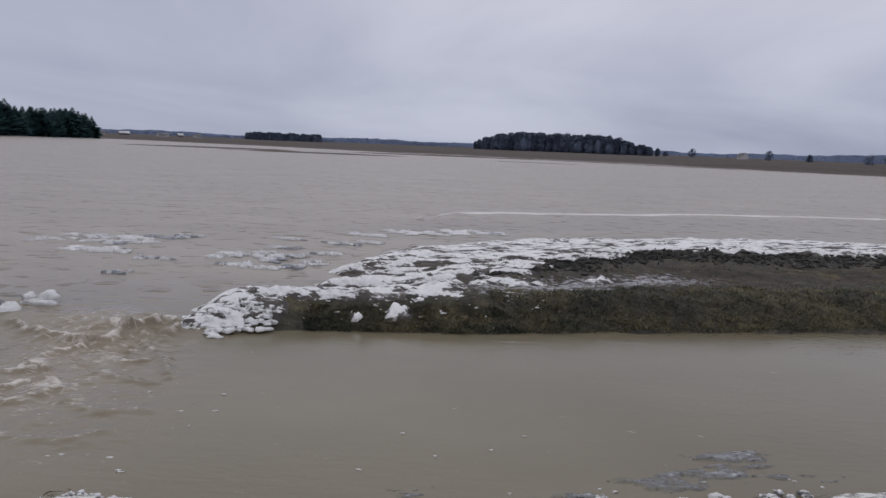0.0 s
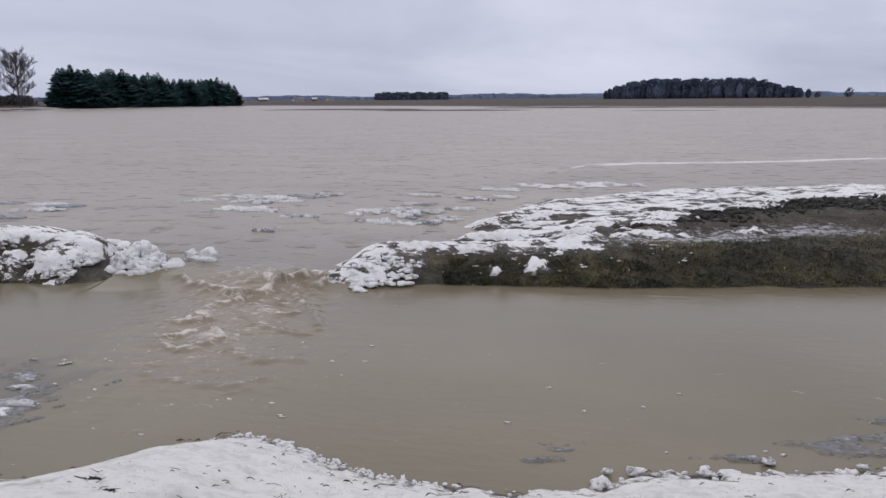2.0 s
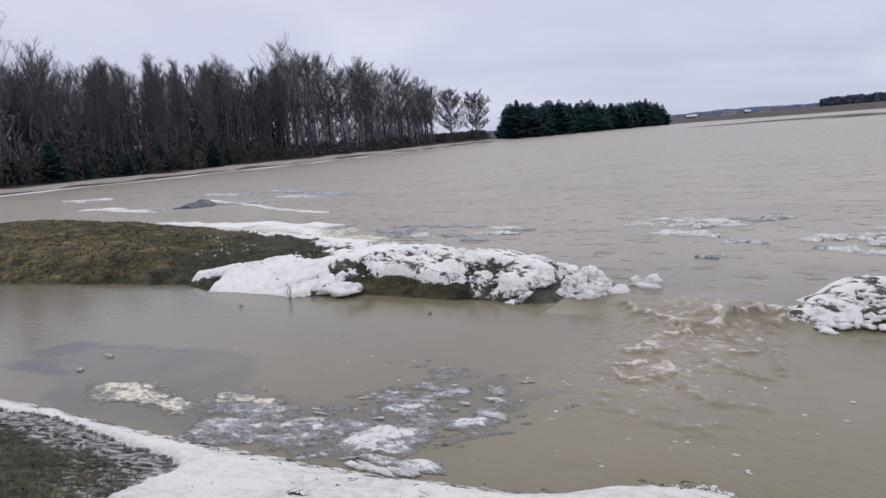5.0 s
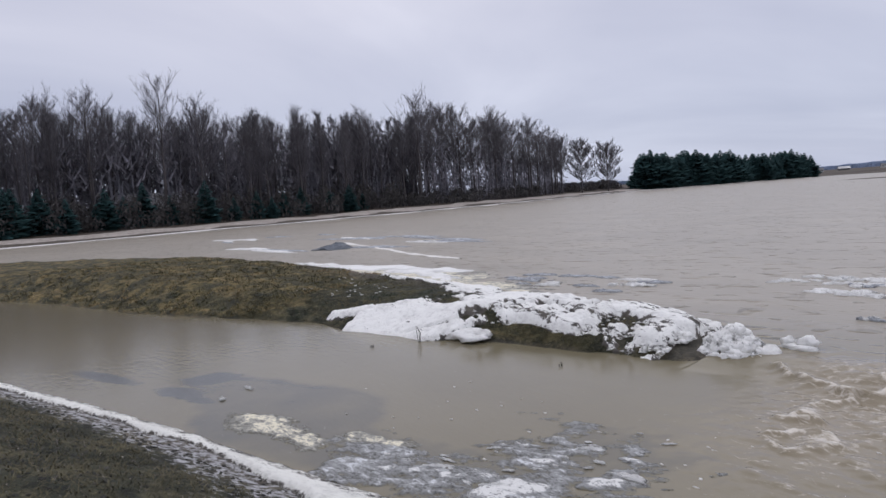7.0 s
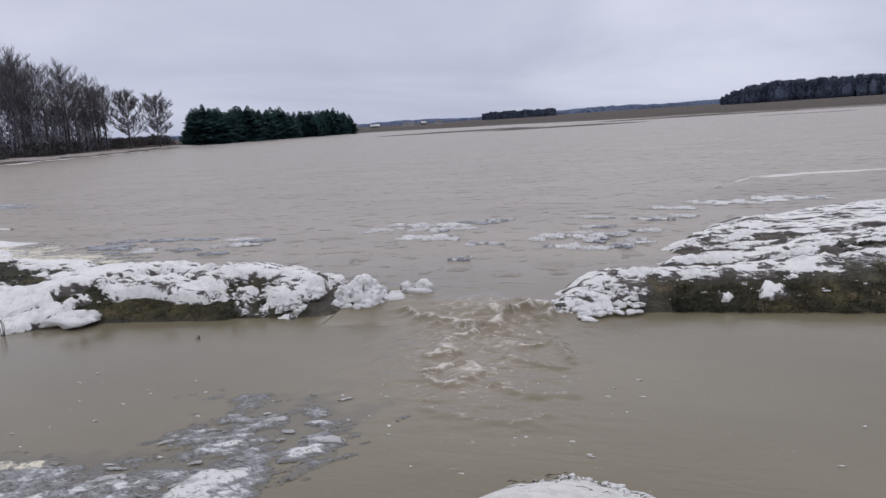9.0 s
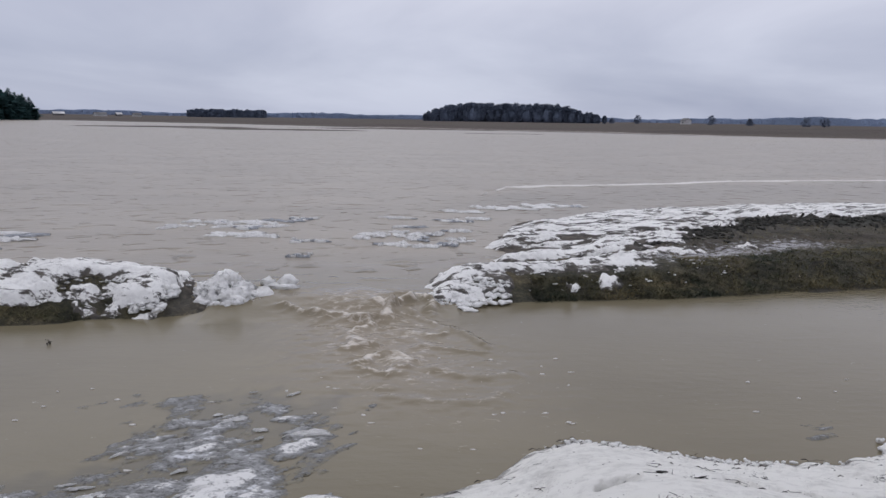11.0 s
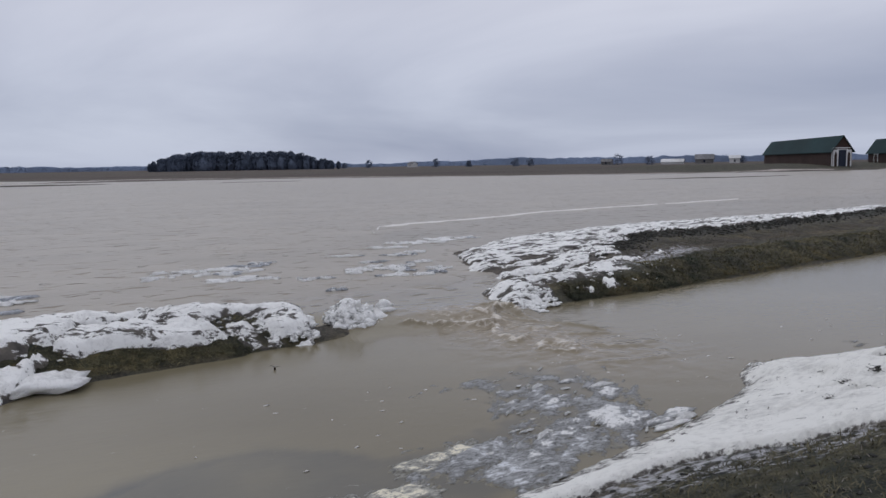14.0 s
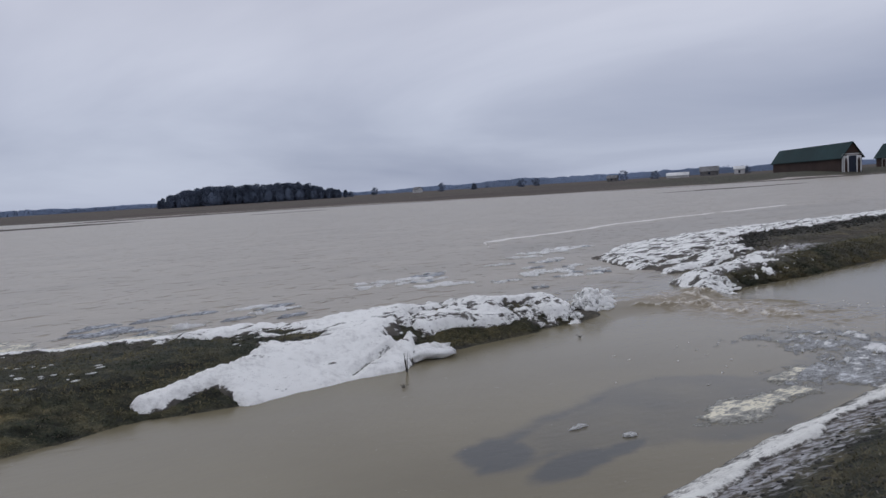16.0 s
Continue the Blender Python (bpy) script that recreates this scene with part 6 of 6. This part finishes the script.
def on_left(q):
    x = q.uniform(-30, -15.6)
    f, b = float(left_front(np.array([x]))[0]), float(left_back(np.array([x]))[0])
    y = f + q.random() * (b - f)
    if y > b - 0.25 or not bare_spots[int((y - bare_y[0, 0]) / 0.08), int((x - bare_x[0, 0]) / 0.08)]:
        return None
    thin = float(fbm(np.array([x * 0.6]), np.array([y * 1.3]), 0.5, 3, 141)[0])
    return (x, y) if thin > -0.12 or q.random() < 0.25 else None


def on_left_end(q):
    x = q.uniform(-16.6, -7.3)
    f, b = float(left_front(np.array([x]))[0]), float(left_back(np.array([x]))[0])
    y = f + q.random() * (b - f)
    return (x, y) if y < b - 0.25 and bare_spots[int((y - bare_y[0, 0]) / 0.08), int((x - bare_x[0, 0]) / 0.08)] else None


def on_right(q):
    x = -2.6 + 13 * q.random() ** 1.2
    f, g = float(right_front(np.array([x]))[0]), float(right_ridge(np.array([x]))[0])
    u = q.random() ** 1.4
    if x < -0.4 and u > 0.22:
        return None
    return (x, f + u * (g - f - 0.4)) if u * (g - f) < 1.25 + 0.1 * q.random() or q.random() < 0.12 else None


def on_shoulder(q):
    x = q.uniform(-15, -4.2)
    n = 0.55 + 2.3 * q.random()
    keep = float(np.interp(x, [-15, -6.5, -5.5, -4.2], [0.0, 0.0, 0.7, 1.7]))
    return (x, float(near_shore(np.array([x]))[0]) - n) if n > max(keep + 0.45, 0.95) else None


blades("grass", "matted olive and brown dead grass on the western bank", 7000, on_left, 0.10, 0.007, M_OLIVE, 1, 1.3)
blades("grass", "short dark wet grass on the western bank's end", 9000, on_left_end, 0.055, 0.0032, M_BLADE, 7, 1.6)
blades("grass", "dark trampled grass on the front of the eastern bank", 9000, on_right, 0.065, 0.004, M_BLADE, 2, 1.3)
blades("grass", "short wet dead grass on the road shoulder", 6500, on_shoulder, 0.055, 0.0035, M_SHORT, 3, 1.6, 6)
blades("straw", "pale straw strewn over the road shoulder", 1500, on_shoulder, 0.04, 0.0025, M_STALK, 4, 2.2, 2)
blades("straw", "pale straw strewn over the western bank", 420, on_left_end, 0.10, 0.0025, M_STRAW, 5, 2.1, 2)
blades("straw", "pale straw strewn over the eastern bank", 250, on_right, 0.13, 0.005, M_STRAW, 6, 1.9, 2)


def on_near_snow(q):
    x = q.uniform(-6.0, 1.6)
    n = 0.05 + 1.9 * q.random()
    return (x, float(near_shore(np.array([x]))[0]) - n)


q = random.Random(15)
V, F = [], []
for k in range(560):
    x, y = on_near_snow(q)
    if float(near_shore(np.array([x]))[0]) - y > np.interp(x, [-6.1, -5.5, -5.0, -4.3], [0.5, 0.9, 1.3, 1.8]):
        continue
    a, l, w = q.uniform(-0.7, 0.7), q.uniform(0.006, 0.028) if k % 9 else q.uniform(0.04, 0.10), q.uniform(0.002, 0.004)
    w = w if k % 9 else 0.0016
    z = ground_z(x, y) + 0.065
    tube(V, F, [(x - l * math.cos(a), y - l * math.sin(a), z - 0.006), (x, y, z + 0.004), (x + l * math.cos(a), y + l * math.sin(a), z - 0.004)], [w, w, w * 0.5], 3)
tagged(new("chaff", raw_mesh("chaff", V, F, M_TWIG)), "dark bits of chaff and twig on the snow", "debris", kind="stuff")


def sod(x, y, size, label, seed):
    """A low ragged clod of turf."""
    q = random.Random(seed)
    V, F = [], []
    for k in range(46):
        d, a = size * math.sqrt(q.random()), q.uniform(0, 6.28)
        w = size * q.uniform(0.03, 0.13)
        blob(V, F, q, (d * math.cos(a), 0.7 * d * math.sin(a), q.uniform(-0.012, 0.0)), w * q.uniform(0.8, 2.2), w, w * 0.5, seed * 20 + k, 1.4, 1)
    for k in range(16):
        d, a, e = size * 1.3 * math.sqrt(q.random()), q.uniform(0, 6.28), q.uniform(0, 3.1)
        p = Vector((d * math.cos(a), 0.8 * d * math.sin(a), 0.004))
        o = Vector((math.cos(e), math.sin(e), 0.15)) * size * q.uniform(0.1, 0.35)
        tube(V, F, [p - o, p + o], [0.002, 0.001], 3)
    top = new("sod", raw_mesh("sod", V, F, M_CLOD, True))
    top.location = (x, y, ground_z(x, y) + 0.062)
    return tagged(top, label, "sod", "sods in the snow")


for k, (x, y, s) in enumerate(((-3.5, 2.2, 0.11), (-4.3, 2.0, 0.08), (-3.45, 1.62, 0.13), (-2.9, 2.5, 0.10), (-3.75, 2.28, 0.11), (-1.4, 3.02, 0.07), (-2.75, 2.42, 0.07), (-3.05, 1.9, 0.09), (-3.9, 1.75, 0.08), (-2.2, 2.9, 0.05))):
    sod(x, y, s, "dark wet sod of dead grass poking through snow", 400 + k)

for k, (x, y, h) in enumerate(((-10.62, 5.98, 0.24), (-7.8, 6.3, 0.05), (-5.13, 7.62, 0.09), (-10.9, 5.3, 0.05))):
    V, F = [], []
    q = random.Random(500 + k)
    for j in range(3):
        tube(V, F, [(0.01 * j, 0, -0.2), (q.uniform(-0.03, 0.03), q.uniform(-0.03, 0.03), h * 0.6), (q.uniform(-0.10, 0.10), q.uniform(-0.05, 0.05), h * q.uniform(0.8, 1.1))], [0.007, 0.005, 0.002], 4)
    ob = new("weed_stem", raw_mesh("weed_stem", V, F, M_TWIG))
    ob.location = (x, y, 0.0)
    tagged(ob, "dry dark weed stems standing in the water", "weed", "weed stems")
